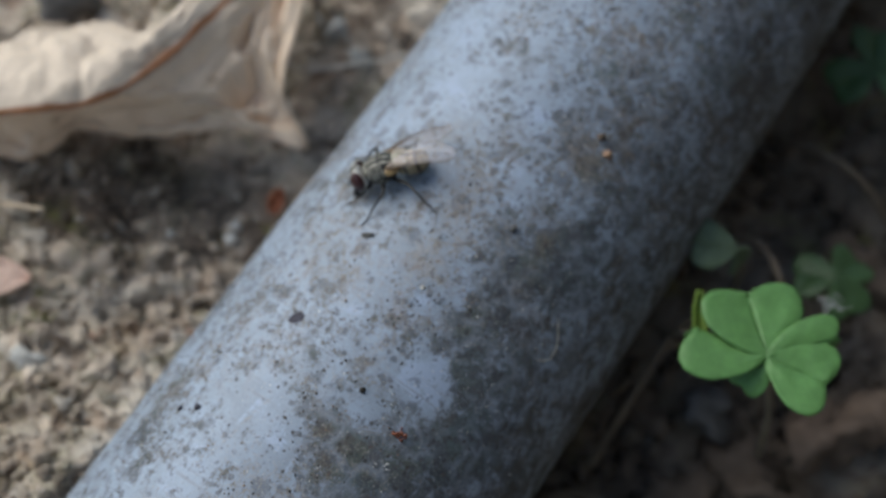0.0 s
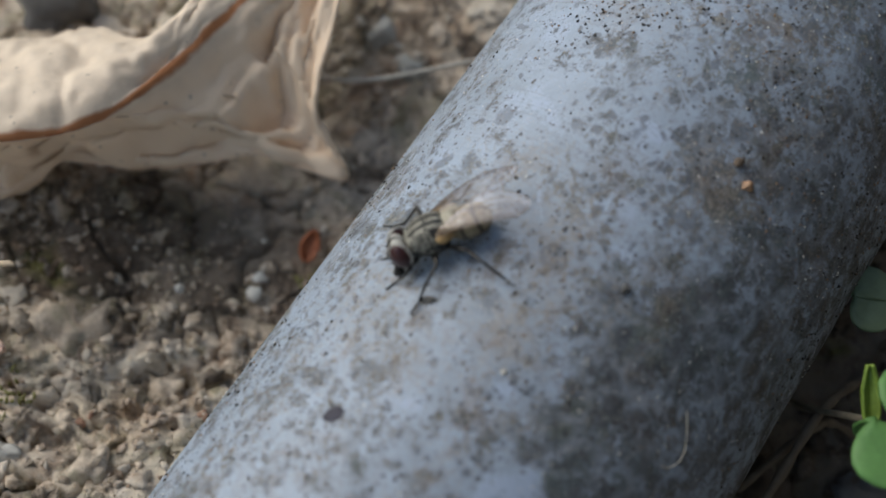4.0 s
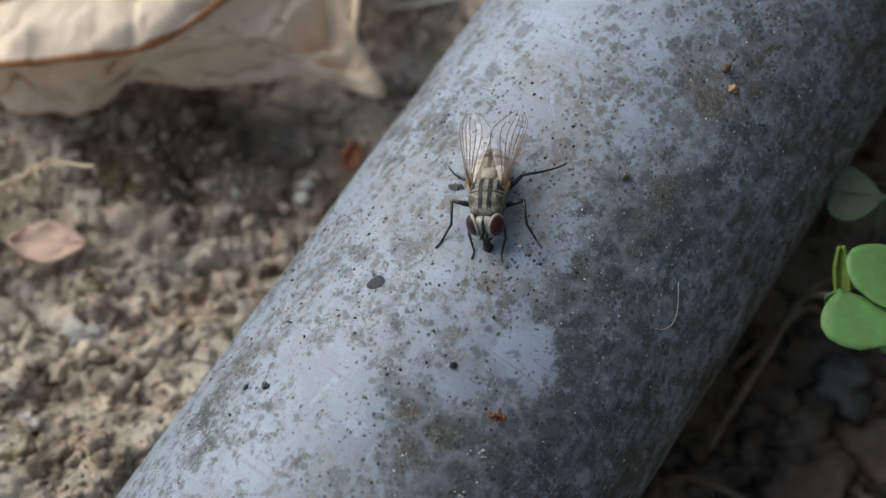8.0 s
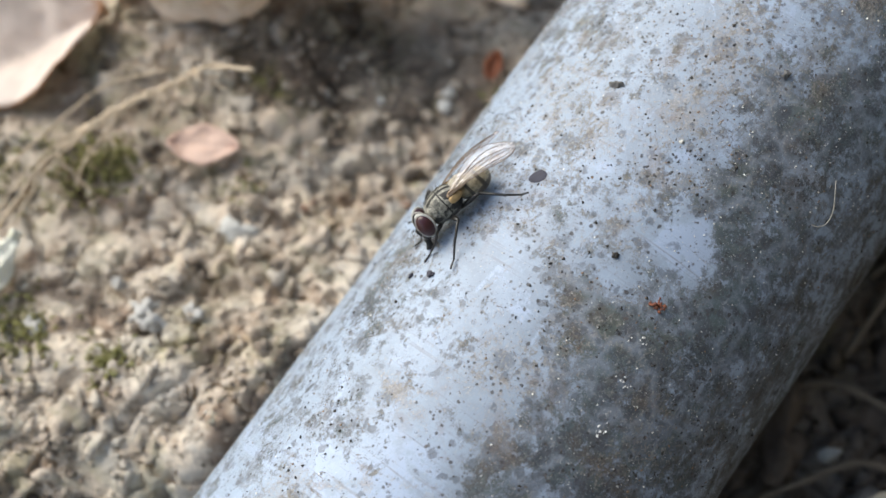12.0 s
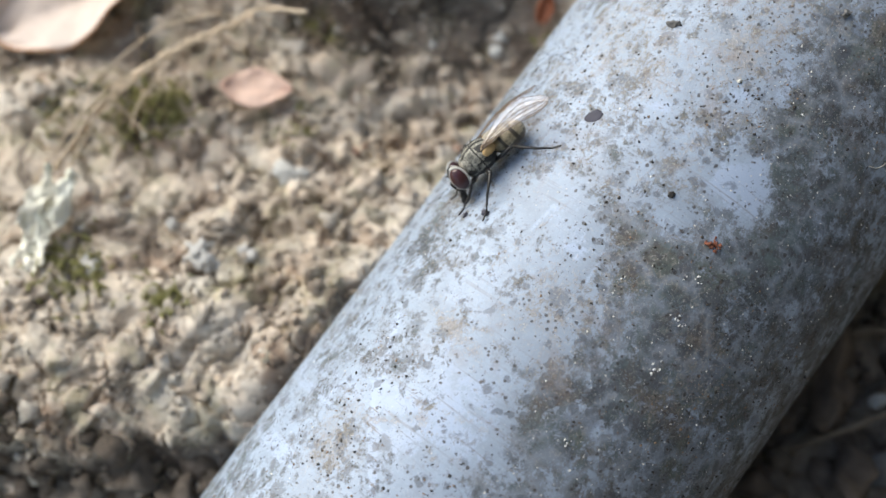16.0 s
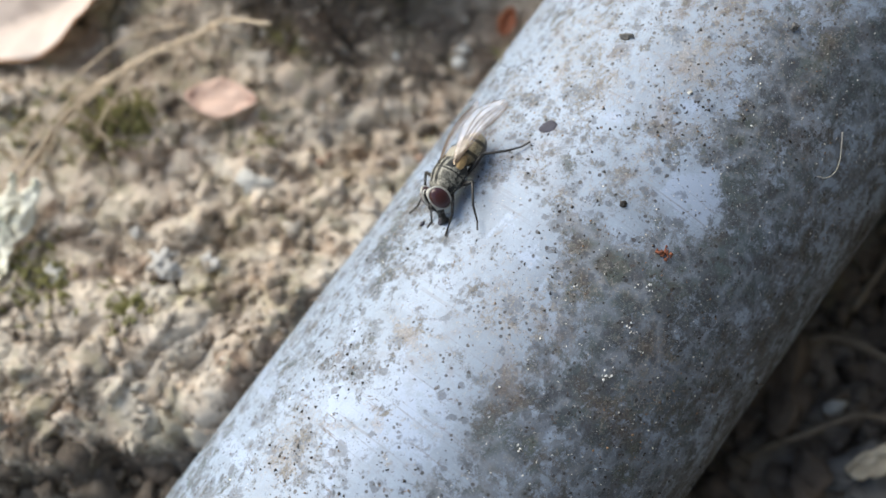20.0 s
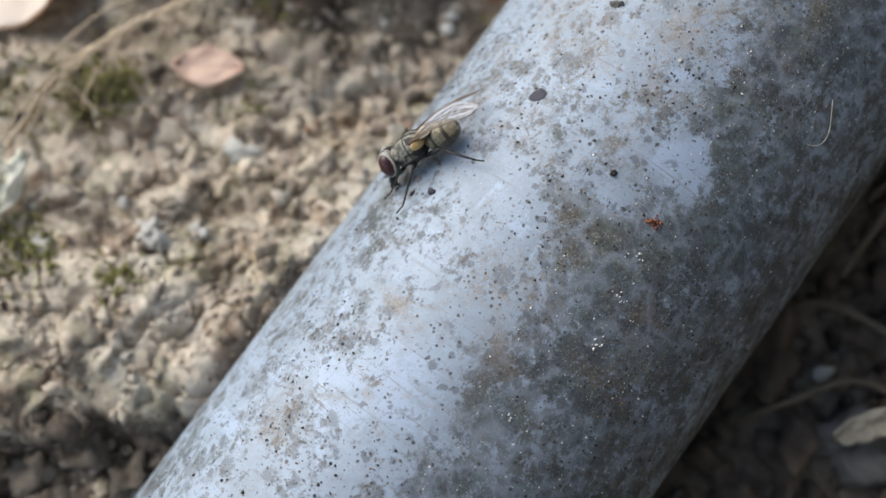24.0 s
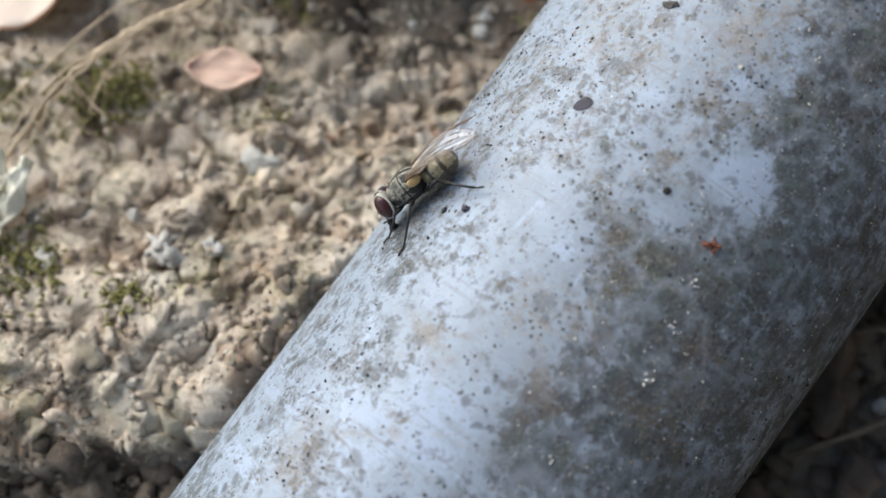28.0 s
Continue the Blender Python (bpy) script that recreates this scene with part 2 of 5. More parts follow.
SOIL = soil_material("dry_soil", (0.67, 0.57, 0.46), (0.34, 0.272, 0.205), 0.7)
CRUMB = soil_material("soil_crumb", (0.67, 0.56, 0.45), (0.35, 0.275, 0.205), spread=True)
BROWN = soil_material("crumbly_brown_soil", (0.19, 0.148, 0.114), (0.085, 0.066, 0.05), spread=True)
# darker copy of the crumbs, with the wall side's shade in its colour
SHADED_SOIL = soil_material("shaded_soil", (0.125, 0.095, 0.07), (0.05, 0.038, 0.029), spread=True)


def plain(name, color, rough=0.6, scale=900, spread=0.35, bump=0.3, depth=0.00006, **more):
    """One colour with fine and coarse variation."""
    n = Nodes(name)
    v = n.coord("Object")
    a, b = n.noise(v, scale, 5, 0.6), n.noise(v, scale * 0.17, 3)
    c = n.mix(n.ramp(a, (0.25, 0), (0.75, 1)), tuple(q * (1 - spread) for q in color), tuple(min(1, q * (1 + spread)) for q in color))
    c = n.mix(n.math("MULTIPLY", n.ramp(b, (0.35, 0), (0.7, 1)), 0.4), c, tuple(q * 0.65 for q in color))
    return n.done(c, rough, a, bump, depth, **more)


STONE = plain("pale_stone", (0.36, 0.35, 0.32), 0.8)
WHITE_STONE = plain("white_stone", (0.62, 0.6, 0.55), 0.7)
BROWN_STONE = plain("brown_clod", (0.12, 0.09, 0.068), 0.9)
GREY_STONE = plain("dark_grey_stone", (0.13, 0.125, 0.12), 0.85)


def pipe_material():
    """Faded blue-grey plastic under algae film, flecks, dust and grime; the film also carries flank shade."""
    n = Nodes("weathered_grey_plastic")
    v = n.coord("Object")
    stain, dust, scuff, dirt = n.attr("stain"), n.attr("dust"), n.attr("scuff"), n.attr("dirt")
    broad, mid = (n.math("SUBTRACT", n.noise(v, k, 10, 0.7, 0.5), 0.5) for k in (190, 620))
    fine, tiny = (n.math("SUBTRACT", n.noise(v, k, 6, 0.75, 0.3), 0.5) for k in (1900, 6500))

    def total(first, *rest):
        for value, weight in rest:
            first = n.math("ADD", first, n.math("MULTIPLY", value, weight))
        return first

    def bent(scale, amount):
        swirl = n.add("ShaderNodeTexNoise", Vector=v, Scale=scale, Detail=3)
        shift = n.t.nodes.new("ShaderNodeVectorMath")
        shift.operation = "MULTIPLY_ADD"
        n.put(shift.inputs[0], swirl.outputs["Color"])
        shift.inputs[1].default_value = (amount, amount, amount)
        n.put(shift.inputs[2], v)
        return shift.outputs[0]

    def flecks(where, scale, density, low, high):
        """Round flecks of uneven size in a share of scattered cells."""
        cell = n.t.nodes.new("ShaderNodeTexVoronoi")
        n.put(cell.inputs["Vector"], where)
        cell.inputs["Scale"].default_value = scale
        lot = n.add("ShaderNodeSeparateColor", Color=cell.outputs["Color"])
        size = n.math("ADD", low, n.math("MULTIPLY", lot.outputs[0], high - low))
        inside = n.math("SUBTRACT", size, total(cell.outputs["Distance"], (fine, 1.1), (tiny, 0.6)))
        there = n.math("LESS_THAN", lot.outputs[1], density)
        return n.math("MULTIPLY", n.ramp(n.math("MULTIPLY", inside, 5.0, True), (0.0, 0), (0.7, 1)), there)

    crooked = bent(700, 0.0009)
    c = n.mix(n.ramp(n.math("ADD", broad, 0.5), (0.36, 0), (0.62, 1)), (0.24, 0.29, 0.36), (0.325, 0.4, 0.515))
    clean = n.ramp(total(scuff, (mid, 2.2), (fine, 1.6)), (0.3, 0), (0.6, 1))
    c = n.mix(n.math("MULTIPLY", clean, 0.8), c, (0.355, 0.435, 0.58))
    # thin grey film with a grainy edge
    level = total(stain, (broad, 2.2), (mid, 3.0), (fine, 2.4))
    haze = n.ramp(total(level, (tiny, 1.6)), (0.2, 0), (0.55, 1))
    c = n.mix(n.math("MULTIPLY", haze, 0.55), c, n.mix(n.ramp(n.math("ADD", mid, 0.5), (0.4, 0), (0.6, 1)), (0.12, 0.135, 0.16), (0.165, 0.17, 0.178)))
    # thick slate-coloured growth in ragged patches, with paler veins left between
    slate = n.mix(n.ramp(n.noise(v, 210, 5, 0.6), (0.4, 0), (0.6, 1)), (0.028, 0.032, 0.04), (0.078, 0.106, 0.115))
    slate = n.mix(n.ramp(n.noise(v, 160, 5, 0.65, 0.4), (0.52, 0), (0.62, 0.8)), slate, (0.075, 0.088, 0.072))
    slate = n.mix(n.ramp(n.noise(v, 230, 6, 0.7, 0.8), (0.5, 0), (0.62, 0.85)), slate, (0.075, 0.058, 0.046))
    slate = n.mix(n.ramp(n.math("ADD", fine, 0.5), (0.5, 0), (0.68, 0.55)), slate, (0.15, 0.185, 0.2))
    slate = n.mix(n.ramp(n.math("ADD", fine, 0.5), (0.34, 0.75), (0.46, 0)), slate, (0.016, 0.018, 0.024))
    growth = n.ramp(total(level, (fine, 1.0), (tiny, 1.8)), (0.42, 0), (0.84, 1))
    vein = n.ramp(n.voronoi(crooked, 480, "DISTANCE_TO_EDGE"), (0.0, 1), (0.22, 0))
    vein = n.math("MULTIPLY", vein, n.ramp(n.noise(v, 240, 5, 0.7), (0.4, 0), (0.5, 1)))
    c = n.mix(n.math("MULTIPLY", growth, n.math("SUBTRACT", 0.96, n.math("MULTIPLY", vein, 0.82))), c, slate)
    # separate flecks
    share = n.ramp(total(stain, (broad, 2.2), (mid, 1.6)), (0.0, 0.1), (0.55, 0.75))
    c = n.mix(n.math("MULTIPLY", flecks(crooked, 760, share, 0.15, 0.6), 0.55), c, (0.075, 0.085, 0.105))
    c = n.mix(n.math("MULTIPLY", flecks(crooked, 1700, share, 0.15, 0.6), 0.6), c, (0.06, 0.064, 0.076))
    # pale brown dust, sifted in patches
    sand = n.ramp(total(dust, (broad, 1.0), (fine, 2.6), (tiny, 3.0)), (0.3, 0), (0.9, 1))
    c = n.mix(n.math("MULTIPLY", sand, 0.55), c, n.mix(n.ramp(n.math("ADD", tiny, 0.5), (0.4, 0), (0.6, 1)), (0.13, 0.098, 0.074), (0.35, 0.3, 0.24)))
    tinge = n.math("MULTIPLY", n.ramp(n.noise(v, 330, 5, 0.7, 0.6), (0.54, 0), (0.66, 0.36)), n.ramp(dust, (0.0, 0.25), (0.4, 1)))
    c = n.mix(tinge, c, (0.2, 0.15, 0.12))
    # brown-black grime running down the flank
    streaks = n.t.nodes.new("ShaderNodeMapping")
    streaks.inputs["Scale"].default_value = (1500, 1500, 520)
    n.put(streaks.inputs["Vector"], v)
    run = n.math("SUBTRACT", n.noise(streaks.outputs[0], 1.0, 6, 0.7, 0.5), 0.5)
    mud = n.ramp(total(dirt, (run, 1.5), (mid, 1.4), (fine, 1.0)), (0.25, 0), (0.7, 1))
    c = n.mix(n.math("MULTIPLY", mud, 0.86), c, n.mix(n.ramp(n.math("ADD", fine, 0.5), (0.4, 0), (0.62, 1)), (0.028, 0.025, 0.022), (0.1, 0.088, 0.076)))
    # pinprick specks, dark and light
    some = n.ramp(n.noise(v, 300, 4, 0.6), (0.4, 0.12), (0.58, 0.5))
    c = n.mix(n.math("MULTIPLY", flecks(v, 3300, some, 0.1, 0.4), 0.85), c, (0.035, 0.03, 0.028))
    c = n.mix(n.math("MULTIPLY", flecks(bent(900, 0.002), 5200, some, 0.1, 0.38), 0.7), c, (0.1, 0.07, 0.05))
    c = n.mix(n.math("MULTIPLY", n.ramp(n.math("ADD", tiny, 0.5), (0.56, 0), (0.68, 1)), 0.4), c, (0.5, 0.54, 0.6))
    # fine rings left by rubbing round the pipe
    rings = n.t.nodes.new("ShaderNodeMapping")
    rings.inputs["Scale"].default_value = (140, 140, 5200)
    n.put(rings.inputs["Vector"], v)
    brush = n.noise(rings.outputs[0], 1.0, 3, 0.6, 0.8)
    lines = n.math("MULTIPLY", n.ramp(brush, (0.58, 0), (0.66, 1)), n.math("ADD", n.math("MULTIPLY", scuff, 0.5), 0.1))
    c = n.mix(lines, c, (0.17, 0.145, 0.12))
    rough = n.ramp(n.math("ADD", growth, fine), (0.1, 0.48), (0.9, 0.7))
    relief = total(n.math("MULTIPLY", growth, 0.25), (fine, 0.7), (tiny, 0.5), (sand, 0.2))
    return n.done(c, rough, relief, 0.5, 0.00006, Specular_IOR_Level=0.5)


PIPE = pipe_material()

# ---- ground ----
AX, AY = ALONG.x, ALONG.y
FLAT = math.hypot(AX, AY)


PITS = [(-16.1, 10.1, 2.6, 1.3), (-22.9, 5.9, 1.6, 0.9), (-25.6, 0.4, 1.4, 1.2), (-19.6, 16.2, 1.6, 1.4), (-28.0, -9.5, 1.5, 1.0)]      # hollows: place, depth and width in mm


def ground_height(x, y):
    """Height of the soil in mm at places in mm."""
    q = (x * AY - y * AX) / FLAT                       # across the pipe, plus towards the wall
    s = (x * AX + y * AY) / FLAT
    open_side = 0.5 + 3.5 * np.exp(-((y + 9) / 9) ** 2) - 3.5 * np.exp(-((x + 10) ** 2 + (y - 20) ** 2) / 16 ** 2)
    open_side = open_side - 3.0 * smooth(-14.0, -16.0, y + 2.2 * fbm(x / 5, y / 5, 5, 3))
    wall_side = -6.5 + 0.06 * s
    bed = -9.3 + 0.13 * np.clip(s, -60, 300)
    h = np.where(q < 0, open_side, wall_side)
    h = bed + (h - bed) * smooth(6.0, 15.0, np.abs(q))
    rise = 0.13 * np.clip(s - 60, 0, 400) * (1 - smooth(120, 700, np.abs(q)))
    h = h + rise + smooth(60, 400, np.hypot(x, y)) * 14 * fbm(x / 300, y / 300, 41, 3)
    h = h + 1.4 * fbm(x / 14, y / 14, 11, 3)
    near = 1 - smooth(90, 260, np.hypot(x, y))
    wx, wy = x + 1.0 * fbm(x / 2.2, y / 2.2, 3, 3, 0.6), y + 1.0 * fbm(x / 2.2 + 9, y / 2.2, 4, 3, 0.6)
    crumbly = smooth(-0.05, 0.4, fbm(x / 13, y / 13, 31, 2) + np.where(q > 0, 0.4, 0.0) + 0.6 * smooth(-10, -16, y))
    g1, g2, w = cells(wx / 7.5 + 7, wy / 6.0, 22)
    h = h + near * (0.7 * (w - 0.5) - 0.8 * (1 - crumbly * 0.5) * np.exp(-((g2 - g1) / 0.05) ** 2))
    for size, seed, lump in ((2.9, 21, 0.4), (1.4, 23, 0.26)):
        f1, f2, v = cells(wx / size, wy / size, seed)
        tilt = (v * 7 % 1 - 0.5) * grid_noise(wx / size, wy / size, seed + 3)
        h = h + near * (0.25 + 0.75 * crumbly) * lump * ((v - 0.5 + 0.8 * tilt) * smooth(0.0, 0.16, f2 - f1) - 0.35 * smooth(0.12, 0.0, f2 - f1))
    f1, f2, v = cells(wx / 0.75, wy / 0.75, 25)
    h = h + near * (0.3 + 0.7 * crumbly) * 0.2 * ((0.3 + 0.9 * v) * np.sqrt(np.clip(1 - 1.1 * f1 * f1, 0, 1)) - 0.5)
    crack = np.exp(-(fbm(x / 6, y / 6, 61, 4, 0.6) / 0.045) ** 2) * smooth(-0.1, 0.3, fbm(x / 20, y / 20, 63, 2) + 0.15)
    for px, py, deep, wide in PITS:
        h = h - deep * np.exp(-(((x - px) / (1.5 * wide)) ** 2 + ((y - py) / wide) ** 2) * (1 + 0.6 * fbm(x / 1.5, y / 1.5, 67, 2)))
    h = h + near * (0.7 * fbm(x / 5.0, y / 5.0, 51, 4, 0.5) - 1.2 * crack)
    return h


def line_steps(inner, step, ring, ratio):
    mid = np.arange(-inner, inner + step / 2, step)
    out = inner + np.cumsum(step * ratio ** np.arange(1, ring + 1))
    return np.concatenate([-out[::-1], mid, out])


gx, gy = line_steps(56, 0.19, 62, 1.18) - 4, line_steps(44, 0.19, 62, 1.18) + 10
GX, GY = np.meshgrid(gx, gy, indexing="ij")
GZ = ground_height(GX, GY)
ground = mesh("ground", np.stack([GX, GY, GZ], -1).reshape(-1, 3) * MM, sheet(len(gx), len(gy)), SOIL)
# shade of the wall side painted in, and the damp soil at lower left
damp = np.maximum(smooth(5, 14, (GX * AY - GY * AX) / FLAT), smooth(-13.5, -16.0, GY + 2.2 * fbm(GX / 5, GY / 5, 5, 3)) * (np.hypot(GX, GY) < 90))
# shadow under the large leaf, painted into the soil colour
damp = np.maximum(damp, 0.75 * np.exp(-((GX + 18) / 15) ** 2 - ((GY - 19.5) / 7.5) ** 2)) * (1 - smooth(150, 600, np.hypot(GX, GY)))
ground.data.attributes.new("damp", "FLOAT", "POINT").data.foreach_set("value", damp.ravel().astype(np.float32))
tagged(ground, "dry crusted brown garden soil with crumbs and moss", "ground", kind="structure")

# unseen dark wall, added to keep sky light off this side
wall = mesh("wall_garden", *(lambda m: (m[0], m[1]))(ellipsoid((0, 0, 0), (1, 1, 1), 4, 2)), plain("rough_render", (0.1, 0.1, 0.09), 0.9, 60, 0.2, 0.4, 0.002), flat=True)
bm = bmesh.new()
bmesh.ops.create_cube(bm, size=1)
bmesh.ops.scale(bm, vec=(1.6, 0.08, 0.75), verts=bm.verts)
bmesh.ops.bevel(bm, geom=bm.edges[:], offset=0.006, segments=2, affect="EDGES")
bm.to_mesh(wall.data)
bm.free()
wall.matrix_world = Matrix.Translation((0.17 * AY, -0.17 * AX, 0.33)) @ Matrix.Rotation(math.atan2(AY, AX), 4, "Z")
tagged(wall, "plain dark unseen wall added to shade one side of the pipe", "wall", kind="structure")


# ---- the pipe ----
def build_pipe():
    s = np.concatenate([np.linspace(-160, -36, 40)[:-1], np.arange(-36, 46, 0.17), np.linspace(46, 420, 90)])
    a = np.radians(np.arange(0, 360, 0.72))
    S, A = np.meshgrid(s, a, indexing="ij")
    deg = np.degrees((A + math.pi) % (2 * math.pi) - math.pi)
    arc = deg * math.pi / 180 * 13
    r = 13 + 0.03 * grid_noise(S / 5, arc / 5, 71) + 0.012 * grid_noise(S / 1.2, arc / 1.2, 72)
    v = np.stack([r * np.cos(A), r * np.sin(A), S], -1) * MM
    outer = sheet(len(s), len(a))
    n = len(a)
    seam = np.array([[i * n + n - 1, (i + 1) * n + n - 1, (i + 1) * n, i * n] for i in range(len(s) - 1)])
    verts = v.reshape(-1, 3)
    k = len(verts)
    inner = np.stack([10.6 * np.cos(a), 10.6 * np.sin(a), np.full(n, s[0])], -1) * MM
    inner2 = np.stack([10.6 * np.cos(a), 10.6 * np.sin(a), np.full(n, s[-1])], -1) * MM
    j = np.arange(n)
    j1 = (j + 1) % n
    rim0 = np.stack([j, j1, k + j1, k + j], -1)
    rim1 = np.stack([k + n + j, k + n + j1, (len(s) - 1) * n + j1, (len(s) - 1) * n + j], -1)
    bore = np.stack([k + j, k + j1, k + n + j1, k + n + j], -1)
    pipe = mesh("pipe", np.concatenate([verts, inner, inner2]), np.concatenate([outer, seam, rim0, rim1, bore])[:, ::-1], PIPE)

    def blobs(rows):
        """Soft round patches: mm along, degrees round, mm across, strength."""
        wx, wy = S + 0.8 * fbm(S / 2.2, arc / 2.2, 83, 3), arc + 0.8 * fbm(S / 2.2 + 5, arc / 2.2, 84, 3)
        return sum(p * np.exp(-(((wx - q) / size) ** 2 + ((wy - w * 0.2269) / size) ** 2)) for q, w, size, p in rows)

    # growth thickens towards the wall side, with part of that flank's shade painted in
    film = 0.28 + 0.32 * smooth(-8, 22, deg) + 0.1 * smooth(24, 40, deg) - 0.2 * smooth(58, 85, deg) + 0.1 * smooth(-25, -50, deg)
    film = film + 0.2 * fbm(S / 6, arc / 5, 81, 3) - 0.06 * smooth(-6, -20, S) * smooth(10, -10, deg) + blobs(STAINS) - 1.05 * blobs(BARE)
    dirt = -0.2 + 0.62 * smooth(30, 55, deg) + 0.25 * fbm(S / 5.5, arc / 4.5, 85, 4, 0.6)
    dust = 0.14 - 0.1 * smooth(20, 40, deg) + 0.1 * smooth(-4, 6, S) + 0.25 * fbm(S / 7, arc / 5, 91, 4, 0.6) - 0.12 * smooth(-8, -20, S) + blobs(DUSTY) - 0.5 * blobs(BARE)
    scuff = smooth(0.15, 0.5, fbm(S / 2.5, arc / 11, 95, 4, 0.6)) * smooth(-5, -25, S) * smooth(35, 0, deg) * 0.6 + 1.1 * blobs(BARE)
    r = np.random.RandomState(77)
    fine = []
    for k in range(90):
        s0, a0, far, way = r.uniform(-28, 26), r.uniform(-45, 40), r.uniform(0.8, 4.0), r.choice((0.2, 1.25, 2.6)) + r.normal(0, 0.15)
        fine.append((s0, a0, s0 + far * math.cos(way), a0 + far * math.sin(way) * 4.4, 0.1, r.choice((0.5, -0.35))))
    for s0, a0, s1, a1, wide, amount in SCRATCHES + fine:
        dx, dy, px, py = s1 - s0, (a1 - a0) * 0.2269, S - s0, arc - a0 * 0.2269
        along = np.clip((px * dx + py * dy) / (dx * dx + dy * dy), 0, 1)
        mark = np.exp(-((px - along * dx) ** 2 + (py - along * dy) ** 2) / wide ** 2)
        scuff, dust = scuff + max(amount, 0) * mark, dust + 0.75 * max(-amount, 0) * mark
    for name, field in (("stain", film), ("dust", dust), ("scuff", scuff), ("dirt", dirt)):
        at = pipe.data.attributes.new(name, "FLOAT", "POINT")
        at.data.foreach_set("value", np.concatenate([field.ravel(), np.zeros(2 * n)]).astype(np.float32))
    m = Matrix((TOP, SIDE, ALONG)).transposed().to_4x4()
    m.translation = MID
    pipe.matrix_world = m
    return tagged(pipe, "weathered blue-grey plastic water pipe lying on soil, stained", "pipe")


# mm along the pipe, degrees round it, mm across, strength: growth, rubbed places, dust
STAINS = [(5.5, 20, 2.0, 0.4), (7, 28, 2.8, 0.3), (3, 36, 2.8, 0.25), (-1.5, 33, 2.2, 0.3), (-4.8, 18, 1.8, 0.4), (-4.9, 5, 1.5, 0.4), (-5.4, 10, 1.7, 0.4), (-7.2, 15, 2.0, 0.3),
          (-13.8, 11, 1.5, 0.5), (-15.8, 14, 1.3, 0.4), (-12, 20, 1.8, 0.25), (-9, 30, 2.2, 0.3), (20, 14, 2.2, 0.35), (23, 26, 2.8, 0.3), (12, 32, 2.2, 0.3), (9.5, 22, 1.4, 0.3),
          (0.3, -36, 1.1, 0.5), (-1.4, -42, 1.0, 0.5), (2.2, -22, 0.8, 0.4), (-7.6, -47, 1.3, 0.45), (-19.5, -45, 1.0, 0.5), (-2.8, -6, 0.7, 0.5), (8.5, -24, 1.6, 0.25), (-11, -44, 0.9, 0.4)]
BARE = [(0.8, 15, 1.4, 0.55), (1.6, 20, 1.2, 0.5), (-4, 21.5, 0.8, 0.55), (0.7, 25, 1.0, 0.5), (-2.2, 47, 0.9, 0.5), (19.8, 3, 1.6, 0.5), (13.5, 14, 1.1, 0.5), (16, 7, 1.1, 0.45),
        (18.6, -26, 2.8, 0.45), (1.9, -9, 0.9, 0.5), (5, 8, 0.9, 0.5), (-5.5, -13, 1.3, 0.4), (-7, -3, 0.9, 0.45), (-17, -8, 2.2, 0.4), (-19.5, -20, 1.8, 0.4), (-14, 24, 0.8, 0.5),
        (-20.7, -10, 1.4, 0.35), (-11.5, -20, 2.2, 0.35), (24, -38, 3.0, 0.4), (14.5, -42, 2.2, 0.35), (7.2, 13, 0.8, 0.45), (11.8, 20, 0.8, 0.4), (-3, 9, 0.7, 0.4)]
DUSTY = [(16, -18, 1.3, 0.5), (13.5, 0, 2.0, 0.4), (19.6, 23, 2.0, 0.55), (6, -31, 2.4, 0.4), (4, -17, 2.0, 0.4), (-14.5, -16, 1.3, 0.6), (-23.4, -27, 1.7, 0.6), (-11, -1, 2.4, 0.4),
         (-13, 9, 1.5, 0.4), (7.5, -2, 1.6, 0.35), (0.2, 6, 1.8, 0.4), (-2.9, -7, 0.9, 0.5), (10, 2, 2.5, 0.3), (-20.6, -28, 1.2, 0.5), (-8, 36, 2.5, 0.3)]
# mm along and degrees round, from and to; mm wide; strength, above 0 rubbed pale, below 0 dusty
SCRATCHES = [(-15.4, -34, -19.6, -24, 0.3, 0.9), (-19.6, -24, -23.5, -10, 0.2, 1.2), (-8.3, -18, -10.9, -20, 0.12, -0.8), (-18.8, -17, -17.5, 6, 0.22, -0.6), (-14.4, -4, -15.7, 2, 0.1, -0.6), (-20.9, -21, -18.9, -9, 0.3, -0.9), (-13.1, -16, -15.5, -22, 0.12, -0.6), (-14.5, -22, -13.3, -9, 0.15, -0.7),
             (-10.7, 0, -10.5, 8, 0.12, -0.6), (-4.9, -13, -10.1, -18, 0.12, -0.8), (-3.2, -31, -1.9, -18, 0.1, -0.6), (-4.6, -30, -2.4, -15, 0.1, -0.6), (-20.2, -23, -23.8, -9, 0.22, 1.0), (-6.5, -25, -11.5, -17, 0.12, -0.5), (-18.5, -14, -20.5, -2, 0.3, -0.6), (-14, -26, -14.6, -10, 0.35, -0.5)]
pipe = build_pipe()


def lay(ob, s, angle, turn=0.0, lift=0.0):
    """Sets a thing down on the pipe, its z outwards and its x along the pipe, turned about its z."""
    p, out = on_pipe(s, angle, lift)
    y = out.cross(ALONG)
    m = Matrix((ALONG, y, out)).transposed().to_4x4()
    m.translation = p
    ob.matrix_world = m @ pose(0, 0, 0, 0, 0, turn)
    return ob


